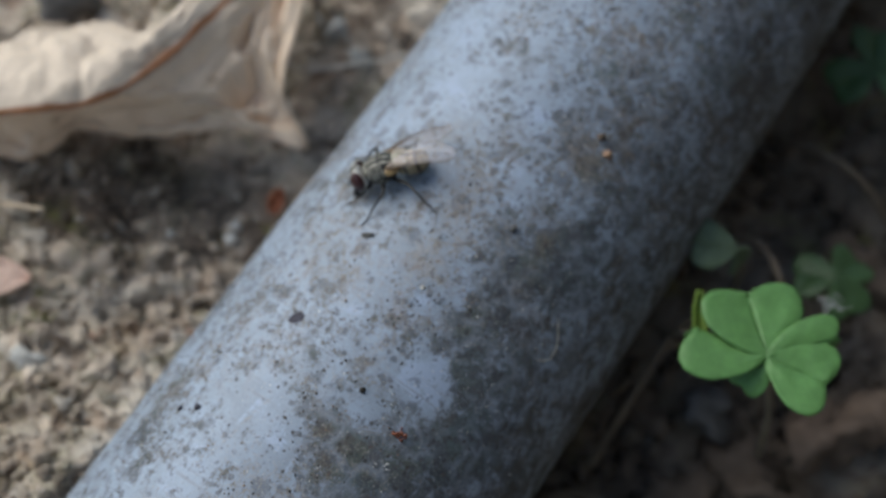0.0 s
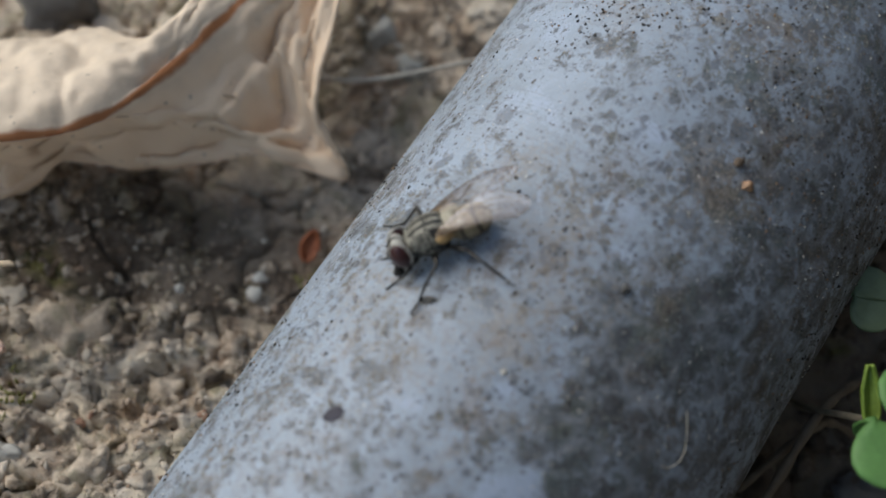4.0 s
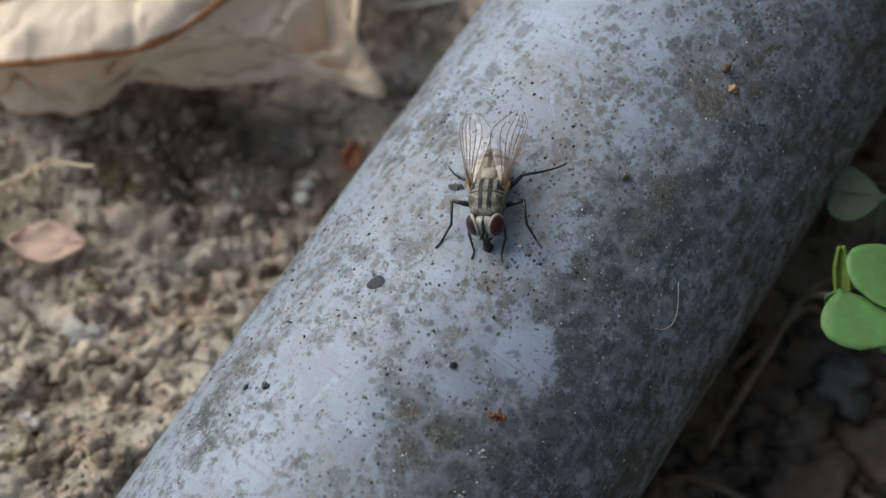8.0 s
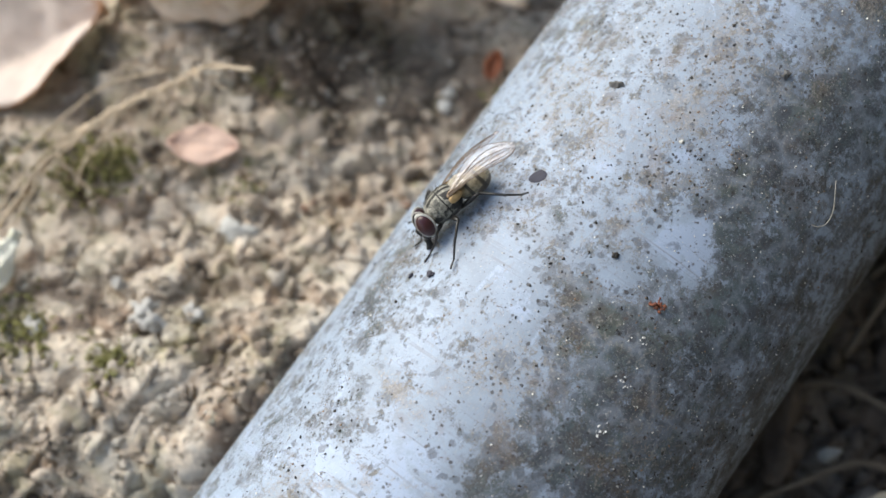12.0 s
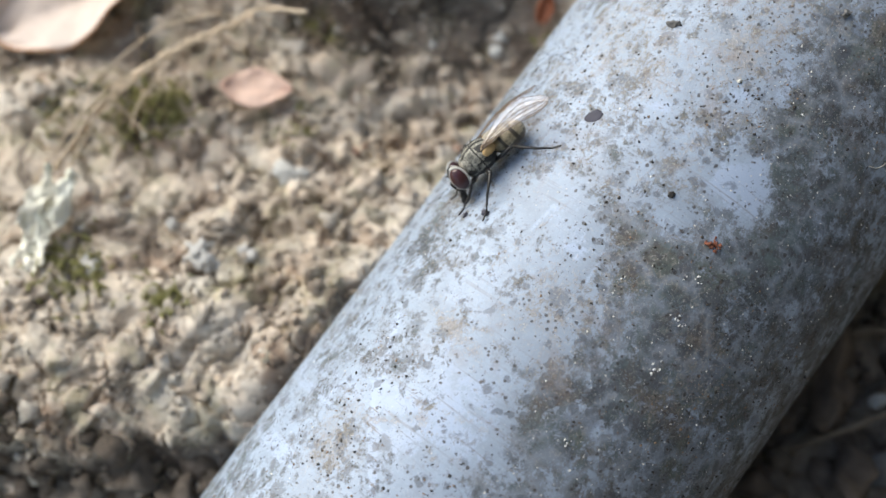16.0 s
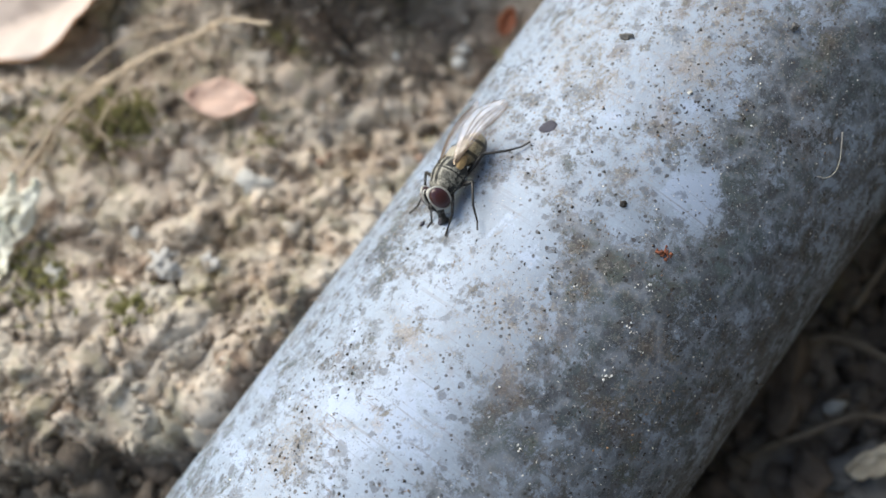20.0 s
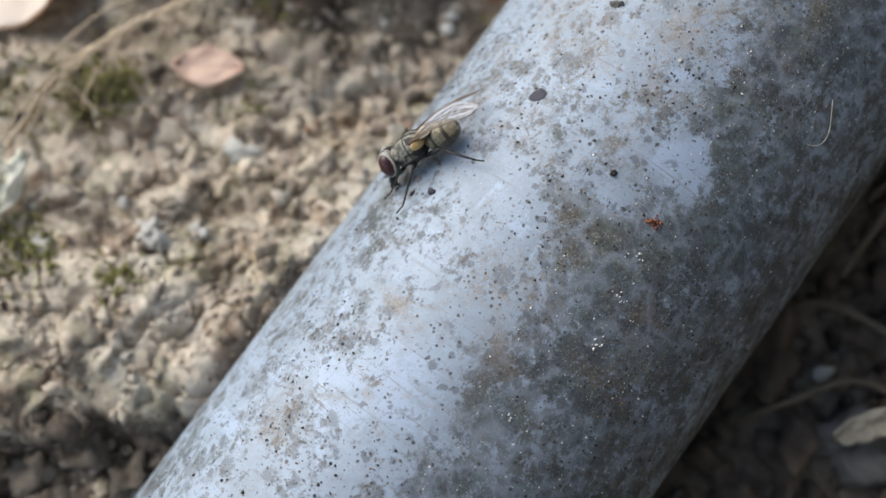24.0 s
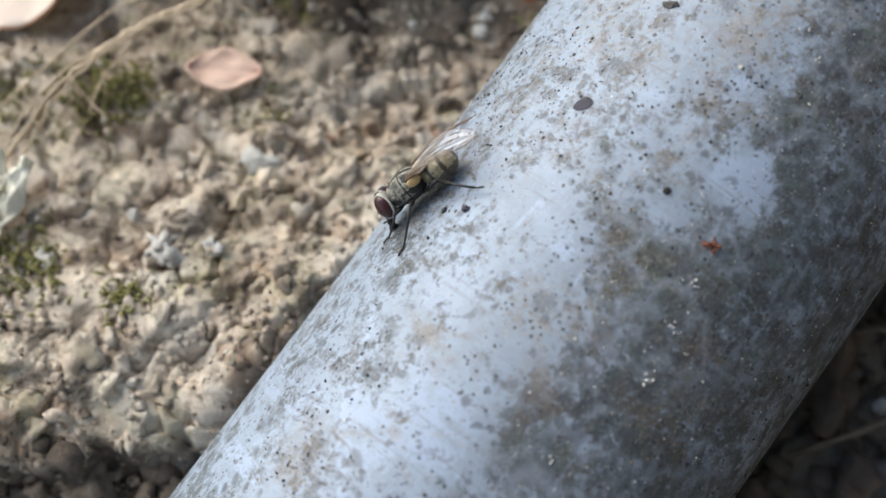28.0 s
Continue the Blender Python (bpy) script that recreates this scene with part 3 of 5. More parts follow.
# ---- the large curled dry leaf ----
def leaf_material(name, main, warm, rim):
    n = Nodes(name)
    v = n.coord("Object")
    edge, under = n.attr("edge"), n.attr("under")
    a, b, c3 = n.noise(v, 120, 4, 0.6, 0.5), n.noise(v, 900, 5, 0.65), n.noise(v, 45, 2)
    c = n.mix(n.ramp(a, (0.3, 0), (0.7, 1)), main, tuple(0.75 * q for q in main))
    c = n.mix(n.math("MULTIPLY", n.ramp(b, (0.45, 0), (0.75, 1)), 0.35), c, tuple(0.55 * q for q in main))
    c = n.mix(n.math("MULTIPLY", under, n.ramp(c3, (0.3, 0.55), (0.7, 1.0))), c, warm)
    freck = n.math("LESS_THAN", n.voronoi(v, 700), 0.1)
    c = n.mix(n.math("MULTIPLY", freck, 0.45), c, tuple(0.35 * q for q in main))
    e = n.math("ADD", edge, n.math("MULTIPLY", n.math("SUBTRACT", b, 0.5), 0.5))
    c = n.mix(n.ramp(e, (0.4, 0), (0.75, 1)), c, rim)
    n.see_through(c, 0.1)
    return n.done(c, 0.62, n.mix(0.4, a, b), 0.5, 0.0003)


LEAF = leaf_material("dry_tan_leaf", (0.88, 0.73, 0.58), (0.95, 0.74, 0.55), (0.42, 0.17, 0.07))
PALE_LEAF = leaf_material("pale_pink_leaf", (0.8, 0.66, 0.57), (0.75, 0.55, 0.45), (0.45, 0.24, 0.13))
PETAL = plain("faded_pink_petal", (0.72, 0.5, 0.4), 0.6, 500, 0.1, 0.3, 0.0001)


def spline(points, t):
    """Points of a smooth line at parameters t, 0 to 1."""
    p = np.array(points, float)
    k = np.linspace(0, 1, len(p))
    fine = np.array([list(q) for q in curve(points, 12)])
    f = np.linspace(0, 1, len(fine))
    return np.stack([np.interp(t, f, fine[:, i]) for i in range(3)], -1)


def build_big_leaf():
    back = [(-38, 26, 3.5), (-37, 29, 3), (-33, 31, 3.5), (-29, 32, 5), (-25, 33, 5.5), (-22, 32.8, 6), (-18.3, 31.2, 5.5), (-16, 33.2, 6), (-14.5, 36, 6), (-13, 40, 6), (-12, 44, 5)]
    ridge = [(-37, 23.5, 5), (-34, 21.5, 7.5), (-31, 20.8, 8.8), (-27.5, 21, 9), (-24, 21.4, 9), (-20.5, 22.4, 9), (-17, 25.5, 9), (-14.4, 28.7, 9), (-12, 32.1, 9), (-10, 36, 8.5), (-8.5, 41, 8)]
    low = [(-36.5, 24, 2.5), (-34, 22.8, 2), (-31, 21.6, 1.6), (-27, 21.9, 1.5), (-22.5, 24.2, 1.5), (-16, 24.7, 1.5), (-10, 24.1, 1.3), (-5.6, 24.2, 0.6), (-7.4, 26.4, 4.4), (-6.9, 29.9, 6.9), (-5.7, 36.8, 7.6)]
    nu, nv = 150, 64
    t = np.linspace(0, 1, nu)
    B, R_, L = spline(back, t), spline(ridge, t), spline(low, t)
    verts, edge, under = [], [], []
    for j in range(nv):
        v = j / (nv - 1)
        if v < 0.5:
            k = v / 0.5
            p = B + (R_ - B) * k
            p[:, 2] += 1.7 * np.sin(math.pi * k) - 2.4 * (1 - k) ** 6
            d = np.linalg.norm(R_ - B, axis=1) * (1 - k)
        else:
            k = (v - 0.5) / 0.5
            p = R_ + (L - R_) * k
            p[:, 2] -= 1.2 * np.sin(math.pi * k)
            p[:, 1] += 0.9 * np.sin(math.pi * k)
            d = np.linalg.norm(L - R_, axis=1) * k * 1.4 + 0.1
        x, y = t * 40, v * 22
        p[:, 2] += 1.05 * fbm(x / 5, np.full(nu, y / 5), 111, 4) * (1 - np.exp(-d)) + 0.2 * fbm(x / 1.3, np.full(nu, y / 1.3), 112, 3)
        if v > 0.5:
            folds = 1 - 2 * np.abs(fbm(x / 6.5, np.full(nu, y / 2.4), 118, 3))
            p[:, 2] += (1.3 * folds + 0.8 * fbm(x / 2.6, np.full(nu, y / 3), 120, 3)) * smooth(0.5, 0.66, v) * (1 - 0.7 * smooth(0.9, 1, v)) * (1 - 0.75 * smooth(0.76, 0.94, t))
            p[:, 1] += 0.75 * fbm(x / 2.5, np.full(nu, y / 4), 119, 3) * smooth(0.5, 0.7, v)
        p[:, 0] += 0.3 * fbm(x / 4, np.full(nu, y / 4), 113, 2)
        # a crease running across the upper face
        if v < 0.5:
            p[:, 2] -= 0.8 * np.exp(-((t * 40 - 12.5 + 2 * v * 5) / 0.8) ** 2) * math.sin(math.pi * v * 2)
        rim = np.maximum(np.exp(-(d / 0.5) ** 2), np.exp(-((np.linalg.norm(L - p, axis=1)) / 0.5) ** 2) * (v > 0.5) * 0.5)
        verts.append(p)
        edge.append(rim)
        under.append(np.full(nu, smooth(0.5, 0.56, v)))
    V = np.stack(verts, 1).reshape(-1, 3) * MM
    base = V.mean(0)
    leaf = mesh("dry_leaf", V - base, sheet(nu, nv), LEAF)
    leaf.location = base
    for name, rows in (("edge", edge), ("under", under)):
        at = leaf.data.attributes.new(name, "FLOAT", "POINT")
        at.data.foreach_set("value", np.stack(rows, 1).ravel().astype(np.float32))
    mod = leaf.modifiers.new("thickness", "SOLIDIFY")
    mod.thickness, mod.offset = 0.00028, 0
    grid = V.reshape(nu, nv, 3) - base
    rim = plain("rust_brown_margin", (0.4, 0.13, 0.045), 0.5, 900, 0.3)
    mesh("leaf_margin", *tube([grid[i, nv // 2] for i in range(2, nu, 2)], [0.00011 + 0.00004 * math.sin(i * 0.9) for i in range(2, nu, 2)], 7), rim, leaf, "rust-brown hardened margin of the leaf")
    rib = plain("leaf_rib", (0.62, 0.45, 0.3), 0.6)
    for u0, u1 in ((22, 12), (45, 34), (66, 56), (88, 82), (108, 108)):
        line = [grid[int(u0 + (u1 - u0) * k / 14), int((nv // 2 - 2) * (1 - k / 14)) + 1] for k in range(15)]
        mesh("rib", *tube(line, [0.00012 - 0.000005 * k for k in range(15)], 6), rib, leaf)
    for u0, u1 in ((60, 66), (78, 88), (95, 104), (112, 118)):
        line = [grid[int(u0 + (u1 - u0) * k / 12), nv // 2 + 2 + int((nv // 2 - 5) * k / 12)] for k in range(13)]
        mesh("rib", *tube(line, [0.00012 - 0.000006 * k for k in range(13)], 6), rib, leaf)
    return tagged(leaf, "large curled dry tan leaf with a rust-brown edge", "leaf")


build_big_leaf()


def small_leaf(name, centre, length, width, turn, material, curl=0.15, tilt=(0, 0), seed=0, wave=0.3, label="", tip=0.6):
    nu, nv = 36, 16
    rs = np.random.RandomState(seed)
    U, Vv = np.meshgrid(np.linspace(0, 1, nu), np.linspace(-1, 1, nv), indexing="ij")
    half = width / 2 * np.sin(math.pi * U ** tip) ** 0.8 * (1 + 0.12 * grid_noise(U * 6, Vv * 0 + seed, seed + 3))
    x, y = (U - 0.5) * length, half * Vv
    z = curl * width * (Vv ** 2) - 0.1 * width * np.exp(-(Vv / 0.12) ** 2) * 0.4 + wave * fbm(U * 4, Vv * 2 + 3, seed + 7, 3)
    ob = mesh(name, np.stack([x, y, z], -1).reshape(-1, 3) * MM, sheet(nu, nv), material)
    e = np.maximum(smooth(0.86, 1.0, np.abs(Vv)), smooth(0.9, 1, U)) * 0.8
    for key, field in (("edge", e), ("under", np.zeros_like(e))):
        at = ob.data.attributes.new(key, "FLOAT", "POINT")
        at.data.foreach_set("value", field.ravel().astype(np.float32))
    mod = ob.modifiers.new("thickness", "SOLIDIFY")
    mod.thickness = 0.0002
    ob.matrix_world = pose(centre[0] * MM, centre[1] * MM, centre[2] * MM, tilt[0], tilt[1], turn)
    return tagged(ob, label, "leaf")


small_leaf("dry_leaf", (-43.2, 18.6, 2.0), 14, 8.5, 28, PALE_LEAF, 0.18, (8, -6), 3, 0.8, "pale pinkish dry leaf lying on the soil", 0.8)
small_leaf("petal", (-28.7, 11.2, 1.4), 5.2, 2.9, -3, PETAL, 0.1, (6, 0), 5, 0.15, "small faded pink petal on the soil", 1.0)

# ---- clover ----
def clover_material(name, col, back):
    n = Nodes(name)
    v = n.coord("Object")
    a, b = n.noise(v, 500, 4), n.noise(v, 2400, 4, 0.6)
    c = n.mix(n.ramp(a, (0.3, 0), (0.7, 1)), col, tuple(1.35 * q for q in col))
    c = n.mix(n.math("MULTIPLY", n.ramp(b, (0.4, 0), (0.7, 1)), 0.3), c, back)
    n.see_through(c, 0.3)
    return n.done(c, 0.45, b, 0.25, 0.00006)


CLOVER = clover_material("clover_green", (0.125, 0.28, 0.085), (0.09, 0.2, 0.06))
# darker copy of the clover green, its shade kept in the colour
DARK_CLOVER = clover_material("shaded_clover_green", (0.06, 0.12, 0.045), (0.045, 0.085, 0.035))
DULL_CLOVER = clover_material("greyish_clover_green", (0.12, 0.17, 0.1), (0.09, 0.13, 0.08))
STALK = plain("clover_stalk", (0.2, 0.17, 0.12), 0.6)


def half_lobe(length, width, side, fold, seed):
    """Half of a heart-shaped leaflet, its fold on the x axis, lifted by fold degrees."""
    nu, nv = 30, 12
    U, W = np.meshgrid(np.linspace(0, 1, nu), np.linspace(0, 1, nv), indexing="ij")
    # the outline runs from the stalk out round the lobe and back to the notch
    at = (0, 0.15, 0.3, 0.45, 0.58, 0.7, 0.8, 0.88, 0.95, 1.0)
    ox = np.interp(U, at, (0, 0.13, 0.31, 0.52, 0.71, 0.87, 0.97, 1.0, 0.97, 0.88)) * length
    oy = np.interp(U, at, (0, 0.42, 0.74, 0.95, 1.0, 0.95, 0.79, 0.56, 0.27, 0.0)) * width
    fx = 0.89 * length * U
    x, y = fx + (ox - fx) * W, oy * W
    z = 0.02 * length * np.sin(W * math.pi * 0.8) - 0.03 * length * W ** 3 + 0.07 * fbm(U * 4, W * 3, seed, 2)
    f = radians(fold)
    yy, zz = y * math.cos(f) - z * math.sin(f), y * math.sin(f) + z * math.cos(f)
    faces = sheet(nu, nv)
    return np.stack([x, side * yy, zz], -1).reshape(-1, 3) * MM, faces if side < 0 else faces[:, ::-1]


def trefoil(centre, base, leaflets, material, label, stalk_r=0.28):
    root = new("clover")
    root.location = Vector(base) * MM
    off = (Vector(centre) - Vector(base)) * MM
    mid = off * 0.5 + Vector((0.0006, 0.0004, 0))
    mesh("stalk", *tube(curve([(0, 0, -0.002), mid, off], 6), stalk_r * MM, 8), STALK, root)
    for k, (turn, pitch, roll, length, width, fa, fb) in enumerate(leaflets):
        va, ea = half_lobe(length, width, 1, fa, 200 + k)
        vb, eb = half_lobe(length, width, -1, fb, 210 + k)
        leaf = mesh("leaflet", np.concatenate([va, vb]), np.concatenate([ea, eb + len(va)]), material, root)
        leaf.matrix_local = Matrix.Translation(off) @ pose(0, 0, 0, 0, 0, turn) @ pose(0, 0, 0, roll, -pitch, 0)
        mod = leaf.modifiers.new("thickness", "SOLIDIFY")
        mod.thickness = 0.00016
    return tagged(root, label, "clover", "clovers beside the pipe")


trefoil((25.4, -0.1, 15), (31.5, -1.5, -8), [(99, 0, 0, 5.0, 3.5, 5, 2), (155, -4, 0, 5.3, 3.2, 3, -85), (-29, 4, 0, 4.4, 2.7, 3, 3), (15, 6, 0, 5.3, 1.7, 10, -85), (226, -42, 0, 2.7, 1.3, 0, 0)],
        CLOVER, "bright green clover with broad rounded leaflets growing beside the pipe")
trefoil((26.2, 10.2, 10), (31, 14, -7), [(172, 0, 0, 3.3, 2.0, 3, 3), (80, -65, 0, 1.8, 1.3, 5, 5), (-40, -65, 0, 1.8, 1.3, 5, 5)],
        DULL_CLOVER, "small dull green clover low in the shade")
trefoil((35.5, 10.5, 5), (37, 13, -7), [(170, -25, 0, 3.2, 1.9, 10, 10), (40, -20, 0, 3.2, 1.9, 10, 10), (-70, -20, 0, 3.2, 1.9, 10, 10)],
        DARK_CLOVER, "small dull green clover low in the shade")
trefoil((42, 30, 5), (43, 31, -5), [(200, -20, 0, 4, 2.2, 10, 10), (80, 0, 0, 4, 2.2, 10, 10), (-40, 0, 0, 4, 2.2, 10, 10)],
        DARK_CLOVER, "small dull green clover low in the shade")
bud = small_leaf("sprout", (22.2, 4.1, 12.2), 3.2, 0.9, 97, plain("young_green", (0.2, 0.3, 0.05), 0.5), 0.3, (0, -35), 8, 0.05, "narrow folded young green leaf on a thin stalk", 0.8)
mesh("stalk", *tube([(-0.0013, 0, 0), (-0.004, -0.001, -0.012), (-0.003, 0, -0.03)], 0.0002, 6), STALK, bud)

# ---- dry root, stem and husk ----
FIBRE = plain("dry_root_fibre", (0.52, 0.41, 0.29), 0.7, 1500, 0.35)
ROOTLINE = [(-24.1, 13.6, 7.9), (-27.4, 14.3, 7.2), (-29.4, 13.5, 6.6), (-32.2, 12.4, 6), (-35.3, 11.0, 5), (-39, 8.2, 4), (-40.9, 4.7, 3.8), (-42.3, 2.4, 3.4), (-43, -1, 3)]


def build_root():
    rs = np.random.RandomState(4)
    root = new("dry_root")
    base = Vector(ROOTLINE[5]) * MM
    root.location = base
    main = [Vector(p) * MM - base for p in curve(ROOTLINE, 8)]
    for k in range(4):
        a = rs.uniform(0, 6.28)
        pts = []
        for i, p in enumerate(main):
            w = i / len(main)
            spread = (0.12 + 0.75 * w * (k > 0)) * MM
            ph = a + 5 * w + k * 1.3
            pts.append(p + Vector((math.cos(ph), math.sin(ph), 0.6 * math.sin(ph * 1.7))) * spread + Vector(rs.normal(0, 0.07, 3)) * MM)
        start = 0 if k < 2 else rs.randint(4, 22)
        pts = pts[start:]
        mesh("strand", *tube(pts, [(0.17 if k == 0 else 0.085) * MM * (0.7 + 0.5 * abs(math.sin(i * 0.9 + k))) for i in range(len(pts))], 7), FIBRE, root)
    for pts in ([(-31, 15.6, 4.5), (-35.4, 15.0, 3.6), (-38.2, 12.9, 3.2), (-40.6, 10.3, 3), (-43.2, 7.3, 3)], [(-33, 12.2, 5.6), (-36, 9, 4), (-37, 7, 3)]):
        mesh("strand", *tube([Vector(p) * MM - base for p in curve(pts, 6)], 0.1 * MM, 6), FIBRE, root)
    for k in range(12):
        p = Vector(main[rs.randint(10, len(main))])
        d = Vector((rs.uniform(-1, 1), rs.uniform(-1, 0.3), rs.uniform(-0.5, 0.1))) * rs.uniform(1.5, 3.5) * MM
        mesh("rootlet", *tube(curve([p, p + 0.5 * d + Vector(rs.normal(0, 0.3, 3)) * MM, p + d], 4), 0.07 * MM, 5), FIBRE, root)
    tagged(root, "dry straw-coloured fibrous root arching over the soil", "root")


build_root()
HUSK = plain("cream_husk", (0.88, 0.8, 0.68), 0.7, 700, 0.25)
for c, l, w, turn, sd in (((-41.4, 0.6, 3.9), 5.6, 2.6, 58, 21), ((-42.5, -2.4, 3.4), 5.0, 2.3, 82, 22), ((-42.4, 1.2, 4.2), 4.5, 1.7, 70, 23)):
    small_leaf("husk", c, l, w, turn, HUSK, -0.08, (0, -6), sd, 0.7, "crumpled cream-coloured dry husk on the soil", 0.8)
stem = mesh("straw", *tube([Vector(p) * MM for p in curve([(-8.5, 30.8, 2.2), (-7, 30.4, 2.4), (-4.1, 30.3, 2.6), (-0.7, 31.0, 2.6), (2.4, 32.1, 2.2), (5, 33.2, 1.4)], 6)], 0.17 * MM, 7), plain("bleached_stem", (0.5, 0.46, 0.4), 0.7))
tagged(stem, "thin bleached dry grass stem on the soil", "stem")

DULL = plain("dull_dead_stem", (0.16, 0.125, 0.09), 0.8)
for pts, r in (([(17, -2, -4), (20, 2.5, 1), (22.6, 6.2, 3.5), (26, 9, 1), (31, 12, -5)], 0.3), ([(19, 3.5, -3), (22.2, 5.5, 2.2), (25, 6.6, 0), (30, 6, -6)], 0.25), ([(27, 18, -5), (29.5, 14, 4), (30.6, 9.5, 6), (30.5, 6, 3), (31, 2, -6)], 0.28),
               ([(33, 30, -5), (36, 24, 2), (40, 20, 3), (47, 16, -5)], 0.3), ([(12, -4.5, -6.5), (16, -4, -4), (22, -7, -4.5), (27, -8, -7)], 0.3), ([(9.5, -12, -7.5), (13, -11, -4.5), (18, -9.5, -4.2), (24, -12, -7)], 0.25)):
    o = Vector(pts[2]) * MM
    ob = mesh("dead_stem", *tube([Vector(p) * MM - o for p in curve(pts, 7)], [r * MM * (1 + 0.2 * math.sin(1.7 * i)) for i in range(7 * (len(pts) - 1) + 1)], 7), DULL)
    ob.location = o
    tagged(ob, "thin brown dead stem lying in shade beside the pipe", "dead stem", "dead stems beside the pipe")

# ---- stones and fragments ----
rs = np.random.RandomState(12)


def set_stone(name, x, y, size, material, label, sink=0.3, rough=0.25, category="stone", lift=0.0):
    z = float(ground_height(np.array([float(x)]), np.array([float(y)]))[0])
    v, f = clod(rs, size * MM, rough, 3)
    ob = mesh(name, v, f, material)
    ob.matrix_world = pose(x * MM, y * MM, (z + lift + size * (0.35 - sink)) * MM, rs.uniform(-20, 20), rs.uniform(-20, 20), rs.uniform(0, 360))
    return tagged(ob, label, category, GROUPS.get(name, ""))


GROUPS = {"clod": "lumps of soil", "pebble": "pebbles in the soil", "grit": "white chips on the soil", "brick_chip": "brick chips in the soil"}
set_stone("pebble", -3.4, 35.8, 3.6, STONE, "pale grey angular pebble half sunk in soil")
set_stone("pebble", -1.4, 33.4, 2.2, STONE, "small brownish grey pebble in soil")
set_stone("pebble", -27, 38.5, 7, GREY_STONE, "dark grey stone behind the dry leaf")
for x, y, d in ((-11.6, 16.4, 1.3), (-11.3, 17.6, 1.1), (-16.3, 16.3, 0.8)):
    set_stone("grit", x, y, d, WHITE_STONE, "tiny white grain on the soil", 0.0, 0.15)
for x, y, d in ((-31.0, -1.9, 1.7), (-30.4, -2.9, 1.4), (-27.7, -2.0, 1.3), (-38.5, -3.0, 1.4), (-33.5, 0.5, 0.9)):
    set_stone("grit", x, y, d, plain("chalk_chip", (0.5, 0.48, 0.45), 0.8), "small white stone chip on the soil", 0.2, 0.9)
for x, y, d in ((-36, 14.0, 3.4), (-23.5, 12.6, 5.5), (-17, 9.5, 3.0), (-35, -10, 3.0), (-30, -11.5, 2.6), (-41, -12, 3.0), (-25.5, -8.5, 2.4), (-20, 4, 2.4), (-29, 4.5, 2.2), (-33, 8.5, 2.0), (-26, -13, 3.4), (-38, 3, 2.4)):
    set_stone("clod", x, y, d, CRUMB, "lump of dry brown soil", 0.52, 0.8, "clod")
for x, y, d in ((-41, -16.5, 2.6), (-38, -17.5, 3.2), (-34.5, -16.8, 2.8), (-31.5, -18.5, 3.0), (-29, -17.0, 2.2), (-36.3, -19.8, 2.6), (-26.5, -19.5, 2.6), (-33, -21, 2.4)):
    set_stone("clod", x, y, d, BROWN, "lump of dark damp soil", 0.3, 0.9, "clod")
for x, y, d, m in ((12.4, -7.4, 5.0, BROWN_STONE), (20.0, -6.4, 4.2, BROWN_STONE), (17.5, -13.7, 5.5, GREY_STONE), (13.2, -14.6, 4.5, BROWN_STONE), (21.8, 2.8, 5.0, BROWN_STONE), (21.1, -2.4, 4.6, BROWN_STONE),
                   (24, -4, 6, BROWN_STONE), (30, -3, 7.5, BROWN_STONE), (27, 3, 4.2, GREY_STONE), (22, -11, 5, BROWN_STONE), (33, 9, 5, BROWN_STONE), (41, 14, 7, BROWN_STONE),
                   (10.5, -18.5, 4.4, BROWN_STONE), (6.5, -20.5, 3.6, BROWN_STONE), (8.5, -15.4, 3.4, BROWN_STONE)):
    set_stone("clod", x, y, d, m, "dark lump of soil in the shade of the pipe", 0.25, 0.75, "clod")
set_stone("pebble", 15.6, -8.8, 1.7, STONE, "small pale round pebble in dark soil", -0.3, 0.12)
small_leaf("leaf_fragment", (18.4, -12.6, -3.2), 5.6, 1.9, 18, plain("pale_tan_litter", (0.42, 0.37, 0.29), 0.7), 0.2, (20, -8), 31, 0.5, "pale tan dry leaf fragment on dark soil", 0.8)
set_stone("pebble", -25.6, 4.7, 2.0, plain("pale_grey_chip", (0.48, 0.47, 0.44), 0.8), "pale grey flat angular stone on the soil", 0.15, 0.5)
BRICK = plain("brick_red_chip", (0.33, 0.19, 0.13), 0.85)
for x, y, d in ((-21.2, 6.8, 0.6), (-20.6, 7.2, 0.45), (-13.9, 7.4, 0.7)):
    set_stone("brick_chip", x, y, d, BRICK, "small brick-red chip in the soil", 0.1, 0.5, "chip")
RUST = plain("rust_brown_fragment", (0.3, 0.09, 0.035), 0.6)
small_leaf("leaf_fragment", (-8.0, 19.3, -0.6), 2.0, 1.2, 70, RUST, 0.2, (25, -30), 9, 0.1, "rust-brown leaf fragment standing in the soil", 0.8)
set_stone("clod", 36.4, 0.6, 7.5, plain("red_brown_clod", (0.15, 0.108, 0.08), 0.9, 700, 0.5, 0.8, 0.0003), "large rough brown lump of soil under the clover", 0.2, 0.95, "clod")
FUZZ = plain("white_fuzz", (0.42, 0.45, 0.46), 0.7)
pieces = []
for k in range(16):
    p = Vector(rs.normal(0, 0.3, 3)) * MM
    d = Vector(rs.normal(0, 0.35, 3)) * MM
    pieces.append(tube(curve([p, p + d, p + d + Vector(rs.normal(0, 0.45, 3)) * MM], 3), 0.02 * MM, 4))
pieces.append(tube([Vector((0, 0, 0)), Vector((0.001, 0.001, -0.006)), Vector((0.002, 0.003, -0.02))], 0.00008, 5))
fuzz = mesh("seed_fluff", *merge(*pieces), FUZZ)
fuzz.location = (0.0313, 0.0046, 0.013)
